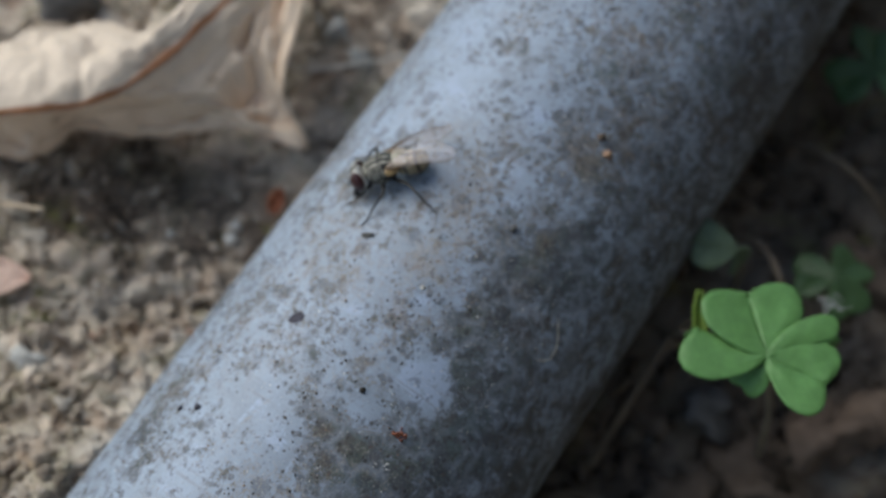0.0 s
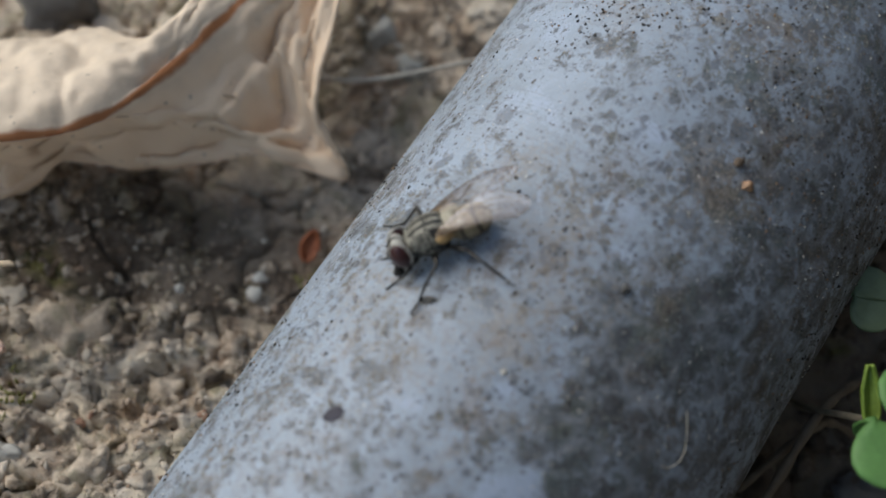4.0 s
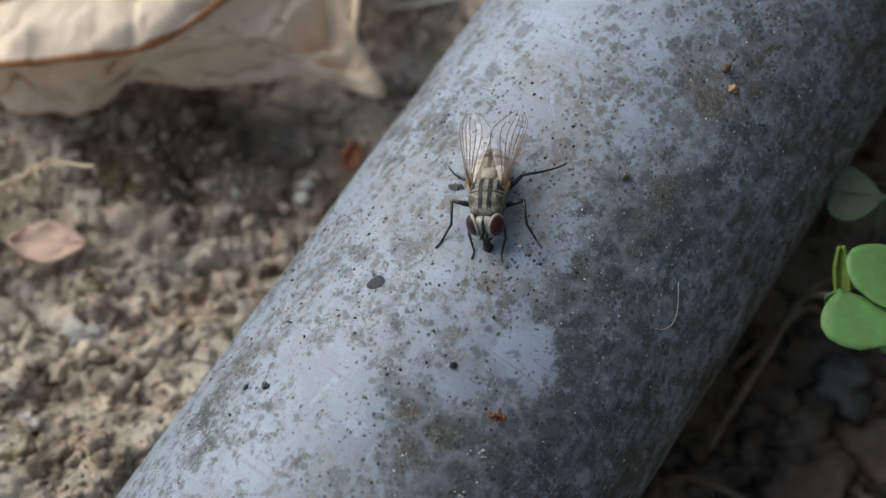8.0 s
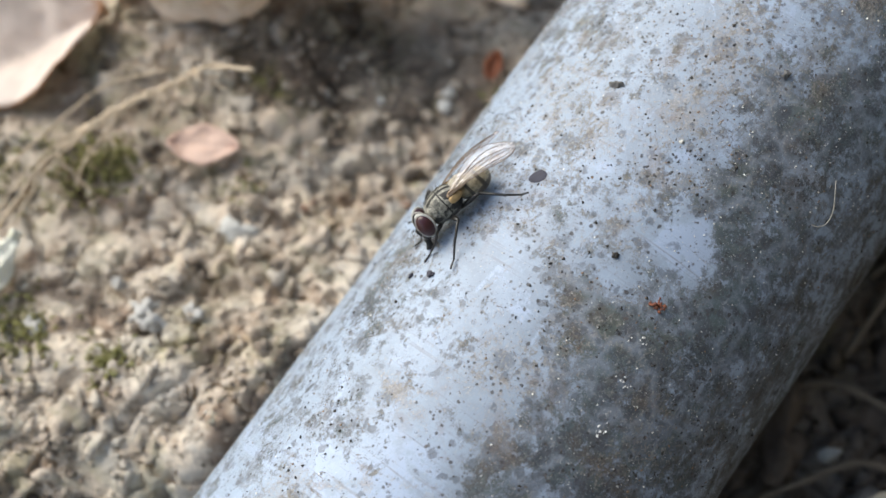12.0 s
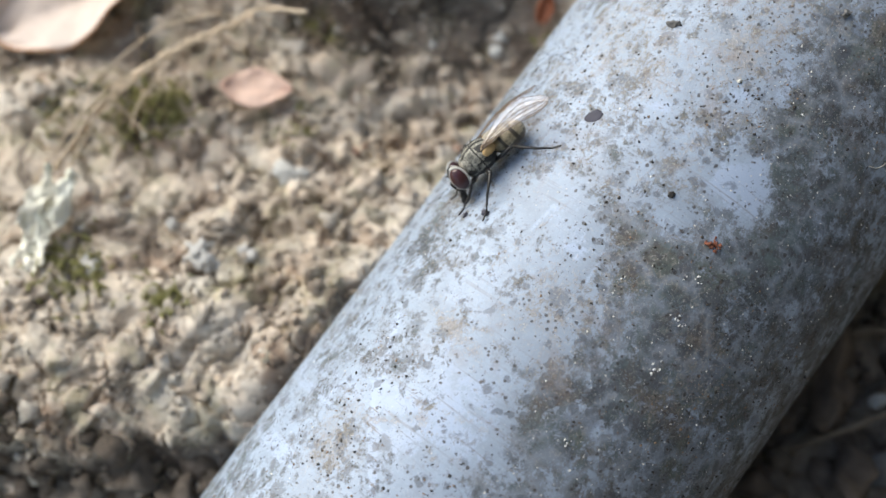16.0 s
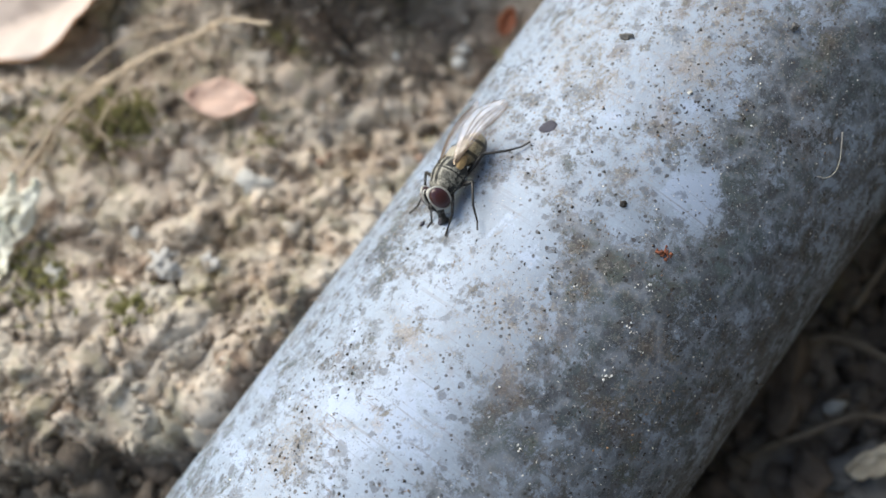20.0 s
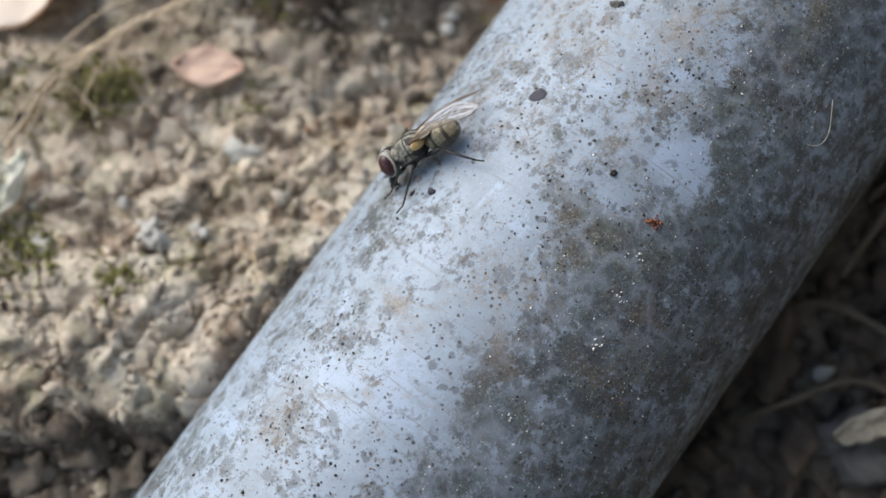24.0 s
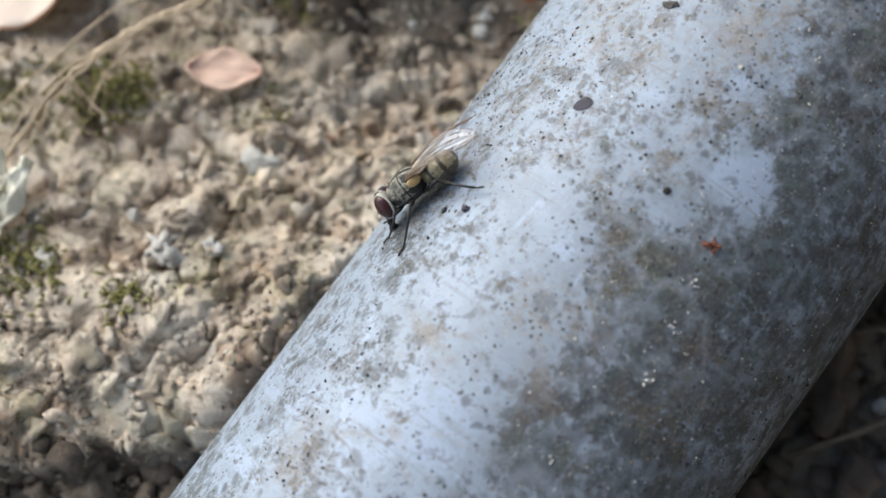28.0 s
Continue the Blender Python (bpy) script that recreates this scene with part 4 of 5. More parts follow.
tagged(fuzz, "small whitish tangle of seed fluff by the clover", "fluff")
GREEN = plain("moss_green", (0.24, 0.225, 0.08), 0.7, 900, 0.4)


def moss(x, y, count, size, seed):
    r = np.random.RandomState(seed)
    pieces = []
    for k in range(count):
        dx, dy = r.normal(0, size, 2)
        z = float(ground_height(np.array([x + dx]), np.array([y + dy]))[0])
        lean, h = r.uniform(-0.5, 0.5, 2), r.uniform(0.3, 0.9)
        p = Vector((dx, dy, z)) * MM
        pieces.append(tube([p, p + Vector((lean[0] * h, lean[1] * h, h)) * MM * 0.6, p + Vector((lean[0] * 1.6 * h, lean[1] * 1.6 * h, h)) * MM], [0.1 * MM, 0.12 * MM, 0.02 * MM], 5))
    ob = mesh("moss", *merge(*pieces), GREEN)
    ob.location = (x * MM, y * MM, 0)
    tagged(ob, "small tuft of yellow-green moss on the soil", "moss", kind="stuff")


for k, (x, y, c, s) in enumerate(((-37.5, 9.2, 170, 1.7), (-39.3, -3.4, 150, 1.4), (-32.9, -5.6, 80, 0.9), (-34.8, 9.6, 90, 1.0), (-8.0, 17.4, 26, 0.5), (-43, 9, 40, 1.2), (-26, 8, 25, 0.9))):
    moss(x, y, c, s, 300 + k)


def crumbs(name, count, area, material, sizes, seed, label, keep, level=1):
    r = np.random.RandomState(seed)
    variants = []
    for k in range(8):
        v, f = clod(r, 1.0, 0.75, level)
        variants.append((np.array([list(p) for p in v]), np.array(f)))
    x, y = r.uniform(area[0], area[1], count), r.uniform(area[2], area[3], count)
    ok = keep(x, y)
    x, y = x[ok], y[ok]
    size = sizes[0] + (sizes[1] - sizes[0]) * r.rand(len(x)) ** 3
    z = ground_height(x, y) + 0.05 * size
    v, f = pebbles(np.stack([x, y, z, size], -1), variants, r)
    tagged(mesh(name, v * MM, f, material, flat=True), label, "soil", kind="stuff")


def across(x, y):
    return (x * AY - y * AX) / FLAT


crumbs("soil_crumbs", 1500, (-56, 12, -26, 48), CRUMB, (0.7, 1.9), 403, "larger lumps of dry brown soil", lambda x, y: (across(x, y) < -9) & (fbm(x / 13, y / 13, 31, 2) > -0.15), 2)
crumbs("soil_crumbs", 15000, (-56, 12, -26, 48), CRUMB, (0.12, 1.0), 400, "loose crumbs of dry brown soil", lambda x, y: (across(x, y) < -9) & ((fbm(x / 13, y / 13, 31, 2) + 0.35 * fbm(x / 3, y / 3, 33, 2) > 0.0) | (fbm(x / 1.7, y / 1.7, 35, 2) > 0.5)))
crumbs("soil_crumbs", 2600, (-58, 0, -30, -13), BROWN, (0.3, 2.0), 401, "loose crumbs of dark damp soil", lambda x, y: (across(x, y) < -9) & (y < -14.5))
GRIT = Nodes("mixed_soil_grit")
GRIT.done(GRIT.ramp(GRIT.island(), (0.0, (0.1, 0.075, 0.058)), (0.3, (0.3, 0.22, 0.16)), (0.6, (0.45, 0.37, 0.29)), (0.85, (0.34, 0.24, 0.17)), (0.97, (0.72, 0.68, 0.6))), 0.85)
crumbs("soil_grit", 22000, (-56, 12, -26, 48), GRIT.mat, (0.08, 0.42), 405, "fine brown and pale grit over the soil", lambda x, y: (across(x, y) < -9) & (fbm(x / 4, y / 4, 37, 3) > -0.25))
crumbs("soil_crumbs", 2600, (0, 60, -30, 50), SHADED_SOIL, (0.3, 2.6), 402, "loose crumbs of soil beside the pipe, darkened for shade", lambda x, y: across(x, y) > 9)

# ---- small things on the pipe ----
DARK_SPOT = plain("dark_blue_stain", (0.05, 0.048, 0.068), 0.75)
v, f = ellipsoid((0, 0, 0), (0.58 * MM, 0.38 * MM, 0.09 * MM), 32, 16)
v = [p * (1 + 0.16 * noise.noise(p * 2600) + 0.1 * noise.noise(p * 7000)) for p in v]
tagged(lay(mesh("dried_drop", v, f, DARK_SPOT), 0.0, -21.6, -42), "dark blue-black dried oval drop on the pipe", "drop")
for s, a, d, m, label in ((-7.9, -31, 0.5, DARK_SPOT, "small dark crumb on the pipe"), (-8.5, -36.8, 0.42, DARK_SPOT, "small dark crumb on the pipe"), (-1.6, 6.3, 0.5, plain("black_crumb", (0.03, 0.025, 0.02), 0.6), "small black-brown crumb on the pipe"),
                          (20.4, 24.5, 0.66, plain("tan_crumb", (0.42, 0.25, 0.15), 0.5), "round tan-brown crumb on the pipe"),
                          (21.0, 20.0, 0.6, BROWN_STONE, "dark brown crumb on the pipe"), (5.7, 3.4, 0.28, WHITE_STONE, "tiny white grain on the pipe"), (12.3, 14.7, 0.6, GREY_STONE, "small dark crumb on the pipe"),
                          (6.9, -18.5, 0.6, GREY_STONE, "small dark crumb on the pipe")):
    v, f = clod(rs, d * MM, 0.45, 3)
    tagged(lay(mesh("crumb", v, f, m), s, a, rs.uniform(0, 360), 0.1 * d), label, "crumb")
for s, a, many in ((-9.7, 27.2, 9), (-4.4, 23.3, 6), (-6.8, 25.6, 7), (-15.5, 20, 4)):
    pieces = []
    for k in range(many):
        v, f = clod(rs, rs.uniform(0.08, 0.19) * MM, 0.9, 1)
        off = Vector((rs.normal(0, 0.2), rs.normal(0, 0.2), 0.03)) * MM
        pieces.append(([p + off for p in v], f))
    tagged(lay(mesh("flake", *merge(*pieces), plain("white_flake", (0.8, 0.8, 0.78), 0.35)), s, a), "cluster of glinting white flakes on the pipe", "flake")
pieces = []
for k in range(22):
    v, f = clod(rs, rs.uniform(0.12, 0.34) * MM, 0.9, 1)
    off = Vector((rs.normal(0, 0.17), rs.normal(0, 0.15), abs(rs.normal(0.05, 0.1)))) * MM
    pieces.append(([p + off for p in v], f))
tagged(lay(mesh("crumb", *merge(*pieces), plain("rust_red_crumb", (0.22, 0.075, 0.04), 0.8)), -2.5, 21.0, 30), "crumbly rust-red speck of dirt on the pipe", "crumb")
PALE_FIBRE = plain("pale_fibre", (0.6, 0.56, 0.48), 0.6)
curl = [on_pipe(s, a, 0.12)[0] for s, a in ((9.6, 41.0), (9.0, 43.2), (8.3, 45.6), (7.6, 46.4), (7.0, 45.0), (6.7, 42.6))]
hair = mesh("fibre", *tube(curve([p - curl[0] for p in curl], 6), 0.022 * MM, 6), PALE_FIBRE)
hair.location = curl[0]
tagged(hair, "thin pale curled fibre stuck to the pipe", "fibre")


def grains(name, count, material, sizes, seed, label, where):
    r = np.random.RandomState(seed)
    variants = []
    for k in range(6):
        v, f = clod(r, 1.0, 0.8, 1)
        variants.append((np.array([list(p) for p in v]), np.array(f)))
    spots = []
    while len(spots) < count:
        s, a = r.uniform(-34, 44), r.uniform(-75, 95)
        if r.rand() < where(s, a):
            size = sizes[0] + (sizes[1] - sizes[0]) * r.rand() ** 3
            p, out = on_pipe(s, a, 0.02 * size)
            spots.append((*(p * 1000), size))
    v, f = pebbles(spots, variants, r)
    tagged(mesh(name, v * MM, f, material), label, "grit", kind="stuff")


def patchy(s, a):
    return (1.0 if s > -4 else 0.4) * float(np.clip(0.25 + 1.2 * fbm(np.array([s / 6.0]), np.array([a * 0.2269 / 6]), 91, 3)[0], 0.03, 1))


grains("dark_specks", 6500, plain("black_speck", (0.035, 0.03, 0.026), 0.7), (0.04, 0.22), 501, "tiny black specks of dirt on the pipe", patchy)
grains("brown_grains", 3600, plain("brown_grain", (0.23, 0.15, 0.095), 0.7), (0.04, 0.17), 502, "tiny brown sand grains on the pipe", patchy)
# pale sand grains, also standing in for wet glints on the darker flank
grains("pale_grains", 3000, plain("white_sand", (0.75, 0.73, 0.68), 0.5), (0.035, 0.15), 503, "tiny pale sand grains and wet glints on the pipe", lambda s, a: 0.12 + 0.6 * (a > 8) * (a < 62))


# ---- the fly ----
def thorax_material():
    n = Nodes("grey_striped_thorax")
    v = n.coord("Object")
    sep = n.add("ShaderNodeSeparateXYZ", Vector=v)
    f = n.noise(v, 5000, 4, 0.7)
    wob = n.math("MULTIPLY", n.math("SUBTRACT", n.noise(v, 1800, 3), 0.5), 0.00022)
    yy = n.math("ADD", n.math("ABSOLUTE", sep.outputs["Y"]), wob)
    xx = n.math("ADD", sep.outputs["X"], wob)

    def between(value, low, high):
        return n.math("MULTIPLY", n.math("GREATER_THAN", value, low), n.math("LESS_THAN", value, high))

    inner = n.math("MULTIPLY", between(yy, 0.00012, 0.00037), between(xx, -0.0002, 0.0017))
    outer = n.math("MULTIPLY", between(yy, 0.00058, 0.0009), n.math("MAXIMUM", between(xx, -0.0002, 0.00066), n.math("MULTIPLY", between(xx, 0.00095, 0.0014), 0.6)))
    seam = between(xx, 0.00074, 0.00082)
    dark = n.math("MAXIMUM", n.math("MAXIMUM", inner, outer), seam)
    pale = n.mix(n.ramp(f, (0.35, 0), (0.65, 1)), (0.08, 0.078, 0.068), (0.37, 0.355, 0.3))
    c = n.mix(n.math("MULTIPLY", dark, n.ramp(f, (0.3, 1.0), (0.75, 0.85))), pale, (0.012, 0.012, 0.013))
    plates = n.ramp(n.noise(v, 1900, 2, 0.5), (0.4, 0), (0.47, 0.95))
    side = n.math("LESS_THAN", n.math("ADD", sep.outputs["Z"], n.math("MULTIPLY", f, 0.0005)), 0.00165)
    c = n.mix(n.math("MULTIPLY", side, plates), c, (0.02, 0.02, 0.02))
    belly = n.math("LESS_THAN", n.math("ADD", sep.outputs["Z"], n.math("MULTIPLY", f, 0.0004)), 0.00115)
    c = n.mix(n.math("MULTIPLY", belly, 0.85), c, (0.035, 0.034, 0.032))
    return n.done(c, 0.55, f, 0.4, 0.00003, Specular_IOR_Level=0.3)


def abdomen_material():
    n = Nodes("buff_banded_abdomen")
    v = n.coord("Object")
    sep = n.add("ShaderNodeSeparateXYZ", Vector=v)
    f = n.noise(v, 4000, 4, 0.7)
    uneven = n.math("MULTIPLY", n.math("SUBTRACT", n.noise(v, 1500, 2), 0.5), 0.0002)
    band = n.math("FRACT", n.math("MULTIPLY", n.math("ADD", sep.outputs["X"], uneven), 1180))
    ring = n.ramp(band, (0.0, 1), (0.2, 1), (0.3, 0), (1.0, 0))
    back = n.math("LESS_THAN", n.math("ADD", n.math("ABSOLUTE", sep.outputs["Y"]), uneven), 0.00012)
    c = n.mix(n.ramp(f, (0.35, 0), (0.65, 1)), (0.2, 0.165, 0.105), (0.43, 0.365, 0.25))
    c = n.mix(n.math("MULTIPLY", n.math("MAXIMUM", ring, back), 0.9), c, (0.035, 0.028, 0.022))
    belly = n.math("LESS_THAN", n.math("ADD", sep.outputs["Z"], n.math("MULTIPLY", f, 0.0005)), 0.0011)
    c = n.mix(n.math("MULTIPLY", belly, 0.8), c, (0.06, 0.048, 0.035))
    return n.done(c, 0.38, f, 0.3, 0.00003)


EYE = plain("dark_maroon_eye", (0.05, 0.014, 0.016), 0.28, 9000, 0.25, 0.25, 0.00001)
SILVER = plain("silver_grey_face", (0.42, 0.41, 0.375), 0.4, 4000, 0.25)
DULL_GREY = plain("dull_grey_plate", (0.36, 0.33, 0.26), 0.45, 4000, 0.3)
BLACK = plain("black_leg", (0.018, 0.016, 0.015), 0.4, 3000, 0.3)
VEIN = plain("brown_wing_vein", (0.13, 0.085, 0.055), 0.5)
GOLD = plain("golden_wing_root", (0.5, 0.33, 0.15), 0.45, 2500, 0.4)
CREAM = plain("cream_wing_scale", (0.72, 0.66, 0.56), 0.5, 2500, 0.2)


def wing_material():
    n = Nodes("clear_wing_skin")
    t = n.t
    v = n.coord("Object")
    back = n.add("ShaderNodeSeparateXYZ", Vector=v).outputs["X"]
    root = n.ramp(n.math("ADD", n.math("MULTIPLY", back, 420), 1.0), (0.35, 0), (0.95, 1))
    tint = n.mix(n.ramp(n.noise(v, 900, 3), (0.35, 0), (0.65, 1)), (0.62, 0.58, 0.66), (0.8, 0.79, 0.8))
    tint = n.mix(root, tint, (0.5, 0.34, 0.17))
    film = t.nodes.new("ShaderNodeBsdfTransparent")
    film.inputs[0].default_value = (0.93, 0.91, 0.9, 1)
    n.done(tint, 0.25, n.noise(v, 1500, 3), 0.3, 0.00005)
    mix = t.nodes.new("ShaderNodeMixShader")
    n.put(mix.inputs[0], n.math("ADD", 0.18, n.math("MULTIPLY", root, 0.35)))
    t.links.new(film.outputs[0], mix.inputs[1])
    t.links.new(n.bsdf.outputs[0], mix.inputs[2])
    shine = n.add("ShaderNodeBsdfGlossy", Color=(0.85, 0.82, 0.92), Roughness=0.25)
    top = t.nodes.new("ShaderNodeMixShader")
    top.inputs[0].default_value = 0.04
    t.links.new(mix.outputs[0], top.inputs[1])
    t.links.new(shine.outputs[0], top.inputs[2])
    t.links.new(top.outputs[0], t.nodes["Material Output"].inputs["Surface"])
    return n.mat


def scaled(pieces):
    v, f = pieces
    return [Vector(p) * MM for p in v], f


def wing_point(u, w, side):
    """A place on a folded wing: u from root to tip, w from the outer edge (0) to the inner edge (1). mm."""
    at = (0, 0.16, 0.33, 0.5, 0.65, 0.75, 0.85, 0.93, 0.97, 1.0)
    outer = np.interp(u, at, (0.95, 1.2, 1.42, 1.62, 1.8, 1.88, 1.88, 1.76, 1.6, 1.3))
    inner = np.interp(u, at, (0.8, 0.55, 0.3, 0.08, 0.0, 0.14, 0.45, 0.8, 1.0, 1.3))
    y = outer + (inner - outer) * w
    z = 0.28 * math.sin(math.pi * min(1, u * 1.1)) - 0.1 * u * u - 0.16 * (y - 0.95) + 0.04 * math.sin(16 * w + 3 * u) * u
    return Vector((-4.8 * u, side * (y - 0.95), z + (0.05 if side > 0 else 0)))


def blunt(c, r, seg=36, rings=24, power=0.8):
    """An ellipsoid with blunter, boxier ends."""
    verts, faces = ellipsoid((0, 0, 0), (1, 1, 1), seg, rings)

    def square(q):
        return math.copysign(abs(q) ** power, q)

    return [Vector((c[0] + r[0] * square(p.x), c[1] + r[1] * square(p.y), c[2] + r[2] * square(p.z))) for p in verts], faces


def ring(c, normal, up, a, b, thick, steps=36):
    """A closed loop round an oval that faces along normal."""
    nrm = Vector(normal).normalized()
    v = (Vector(up) - Vector(up).dot(nrm) * nrm).normalized()
    u = v.cross(nrm)
    verts, faces = [], []
    for i in range(steps):
        w = 2 * math.pi * i / steps
        out = math.cos(w) * u * a + math.sin(w) * v * b
        side_way = out.normalized()
        for k in range(8):
            q = 2 * math.pi * k / 8
            verts.append(Vector(c) + out + thick * (math.cos(q) * side_way + math.sin(q) * nrm))
    for i in range(steps):
        for k in range(8):
            j, m = (i + 1) % steps, (k + 1) % 8
            faces.append([i * 8 + k, j * 8 + k, j * 8 + m, i * 8 + m])
    return verts, faces


LEGS = []
WINGS = []
BODY = []


def build_fly():
    fly = new("fly")
    mesh("thorax", *scaled(merge(blunt((0.78, 0, 1.36), (1.05, 1.02, 0.88)), blunt((1.5, 0, 1.34), (0.5, 0.86, 0.72)))), thorax_material(), fly, "pale grey thorax with black stripes")
    mesh("scutellum", *scaled(blunt((-0.4, 0, 1.72), (0.42, 0.5, 0.3), 28, 14)), DULL_GREY, fly, "pale grey scutellum behind the thorax")
    mesh("abdomen", *scaled(([Euler((0, radians(-9), 0)).to_matrix() @ p + Vector((-0.2, 0, 1.2)) for p in blunt((-1.0, 0, 0), (1.15, 0.93, 0.74), 36, 28, 0.9)[0]], blunt((0, 0, 0), (1, 1, 1), 36, 28)[1])), abdomen_material(), fly, "buff abdomen with dark bands")
    mesh("neck", *scaled(ellipsoid((1.98, 0, 1.3), (0.3, 0.4, 0.42), 20, 12)), BLACK, fly)
    head = mesh("head", *scaled(merge(ellipsoid((2.38, 0, 1.33), (0.42, 0.9, 0.78), 32, 20), ellipsoid((2.66, 0, 1.0), (0.3, 0.42, 0.52), 24, 14))), SILVER, fly, "silvery grey head")
    for side in (1, -1):
        nrm = Vector((0.5, 0.86 * side, 0.16)).normalized()
        up = (Vector((-0.12, 0, 1)) - Vector((-0.12, 0, 1)).dot(nrm) * nrm).normalized()
        turn = Matrix((nrm, up, nrm.cross(up))).transposed()
        mid = Vector((2.4, 0.6 * side, 1.42))
        mesh("eye", *scaled(ellipsoid(mid, (0.4, 0.7, 0.52), 32, 20, turn)), EYE, head, "dark maroon compound eye")
        mesh("eye_rim", *scaled(ring(mid, nrm, up, 0.53, 0.71, 0.075)), SILVER, head, "silver-white rim round the eye")
        mesh("antenna", *scaled(tube([(2.86, 0.1 * side, 1.42), (3.02, 0.13 * side, 1.26), (3.0, 0.13 * side, 0.95)], [0.07, 0.1, 0.06], 8)), BLACK, head)
        mesh("arista", *scaled(tube([(3.02, 0.14 * side, 1.22), (3.22, 0.32 * side, 1.2)], [0.02, 0.006], 4)), BLACK, head)
        mesh("palp", *scaled(tube([(2.9, 0.12 * side, 0.62), (3.12, 0.18 * side, 0.4)], [0.06, 0.04], 6)), BLACK, head)
    mesh("brow_stripe", *scaled(ellipsoid((2.44, 0, 1.42), (0.46, 0.16, 0.75), 24, 16)), BLACK, head, "black stripe between the eyes")
    mesh("mouth_edge", *scaled(ellipsoid((2.78, 0, 0.72), (0.24, 0.36, 0.26), 20, 12)), BLACK, head)
    mesh("proboscis", *scaled(tube([(2.72, 0, 0.7), (2.9, 0, 0.45), (3.02, 0, 0.2), (3.06, 0, 0.02)], [0.24, 0.18, 0.19, 0.3], 14)), BLACK, head, "black proboscis dabbing the pipe")
    legs = [[(1.7, 0.45, 0.85), (2.2, 0.95, 1.0), (2.75, 1.0, 0.55), (3.5, 0.75, 0.05), (3.95, 0.85, 0.03)],
            [(1.0, 0.6, 0.75), (0.9, 1.95, 1.35), (1.9, 2.05, 0.5), (2.6, 2.55, 0.05), (3.1, 2.9, 0.03)],
            [(0.3, 0.55, 0.75), (-0.6, 1.3, 1.3), (-1.2, 1.85, 0.35), (-1.6, 2.3, 0.05), (-2.0, 2.65, 0.03)]]
    for side in (1, -1):
        for k, pts in enumerate(legs):
            if k == 2 and side > 0:
                pts = [(0.3, 0.55, 0.75), (-1.0, 1.35, 1.2), (-1.9, 2.05, 0.4), (-2.5, 2.55, 0.05), (-2.95, 2.95, 0.03)]
            hip = Vector((pts[0][0], pts[0][1] * side, pts[0][2]))
            p = [(x + (0.25 * k - 0.2) * (side < 0) * (i > 0) - hip.x, y * side - hip.y, z - hip.z) for i, (x, y, z) in enumerate(pts)]
            pieces = [tube([p[0], [0.5 * (a + b) for a, b in zip(p[0], p[1])], p[1]], [0.12, 0.15, 0.09], 8), tube([p[1], p[2], p[3]], [0.085, 0.075, 0.05], 8)]
            toes = curve([p[3], [0.5 * (a + b) + 0.02 for a, b in zip(p[3], p[4])], p[4]], 4)
            pieces.append(tube(toes, [0.05 + 0.012 * (i % 2) for i in range(len(toes))], 6))
            r = np.random.RandomState(k)
            for i in range(14):
                w = r.rand()
                q = Vector(p[1]).lerp(Vector(p[3]), w)
                d = Vector(r.uniform(-1, 1, 3)).normalized() * 0.2
                pieces.append(tube([q, q + d], [0.014, 0.004], 3))
            leg = mesh("leg", *scaled(merge(*pieces)), BLACK, fly)
            leg.location = hip * MM
            LEGS.append((leg, hip * MM, k, side))
    skin = wing_material()
    for side in (1, -1):
        nu, nw = 40, 14
        pts = [[wing_point(min(0.999, max(0.001, i / (nu - 1))), j / (nw - 1), side) * MM for j in range(nw)] for i in range(nu)]
        wing = mesh("wing", np.array([[list(p) for p in row] for row in pts]).reshape(-1, 3), sheet(nu, nw), skin, fly, "clear brown-veined wing")
        WINGS.append((wing, Vector((0.45, 0.92 * side, 1.8)) * MM, side))
        us = np.linspace(0.01, 0.97, 22)
        mesh("vein", *scaled(tube([wing_point(u, 0.0, side) for u in us], [0.035 - 0.02 * u for u in us], 5)), VEIN, wing)
        for a, b in ((0.08, 0.07), (0.16, 0.2), (0.27, 0.36), (0.4, 0.56), (0.54, 0.8)):
            us = np.linspace(0.03, 0.96 - 0.2 * b ** 2, 16)
            mesh("vein", *scaled(tube([wing_point(u, a + (b - a) * u, side) + Vector((0, 0, 0.012)) for u in us], [0.03 - 0.014 * u for u in us], 4)), VEIN, wing)
        for u, a, b in ((0.45, 0.24, 0.4), (0.7, 0.41, 0.6)):
            mesh("vein", *scaled(tube([wing_point(u, a, side) + Vector((0, 0, 0.012)), wing_point(u + 0.03, b, side) + Vector((0, 0, 0.012))], 0.018, 4)), VEIN, wing)
        us = np.linspace(0.02, 0.98, 22)
        mesh("vein", *scaled(tube([wing_point(u, 1.0, side) for u in us], 0.018, 4)), VEIN, wing)
        r = np.random.RandomState(8)
        tuft = [tube([q, q + Vector((-0.25, 0.16 * side, 0.08)) + Vector(r.normal(0, 0.06, 3))], [0.03, 0.008], 4) for q in (Vector((r.uniform(-0.3, 0.4), r.uniform(0.82, 1.08) * side, r.uniform(1.35, 1.75))) for _ in range(26))]
        mesh("wing_root", *scaled(merge(blunt((0.1, 0.93 * side, 1.55), (0.42, 0.2, 0.26), 20, 12), *tuft)), GOLD, fly, "golden-brown bristly wing root")
        mesh("wing_scale", *scaled(ellipsoid((-0.5, 0.55 * side, 1.72), (0.5, 0.42, 0.1), 20, 10)), CREAM, fly, "milky scale behind the wing root")
    r = np.random.RandomState(6)
    pieces = []
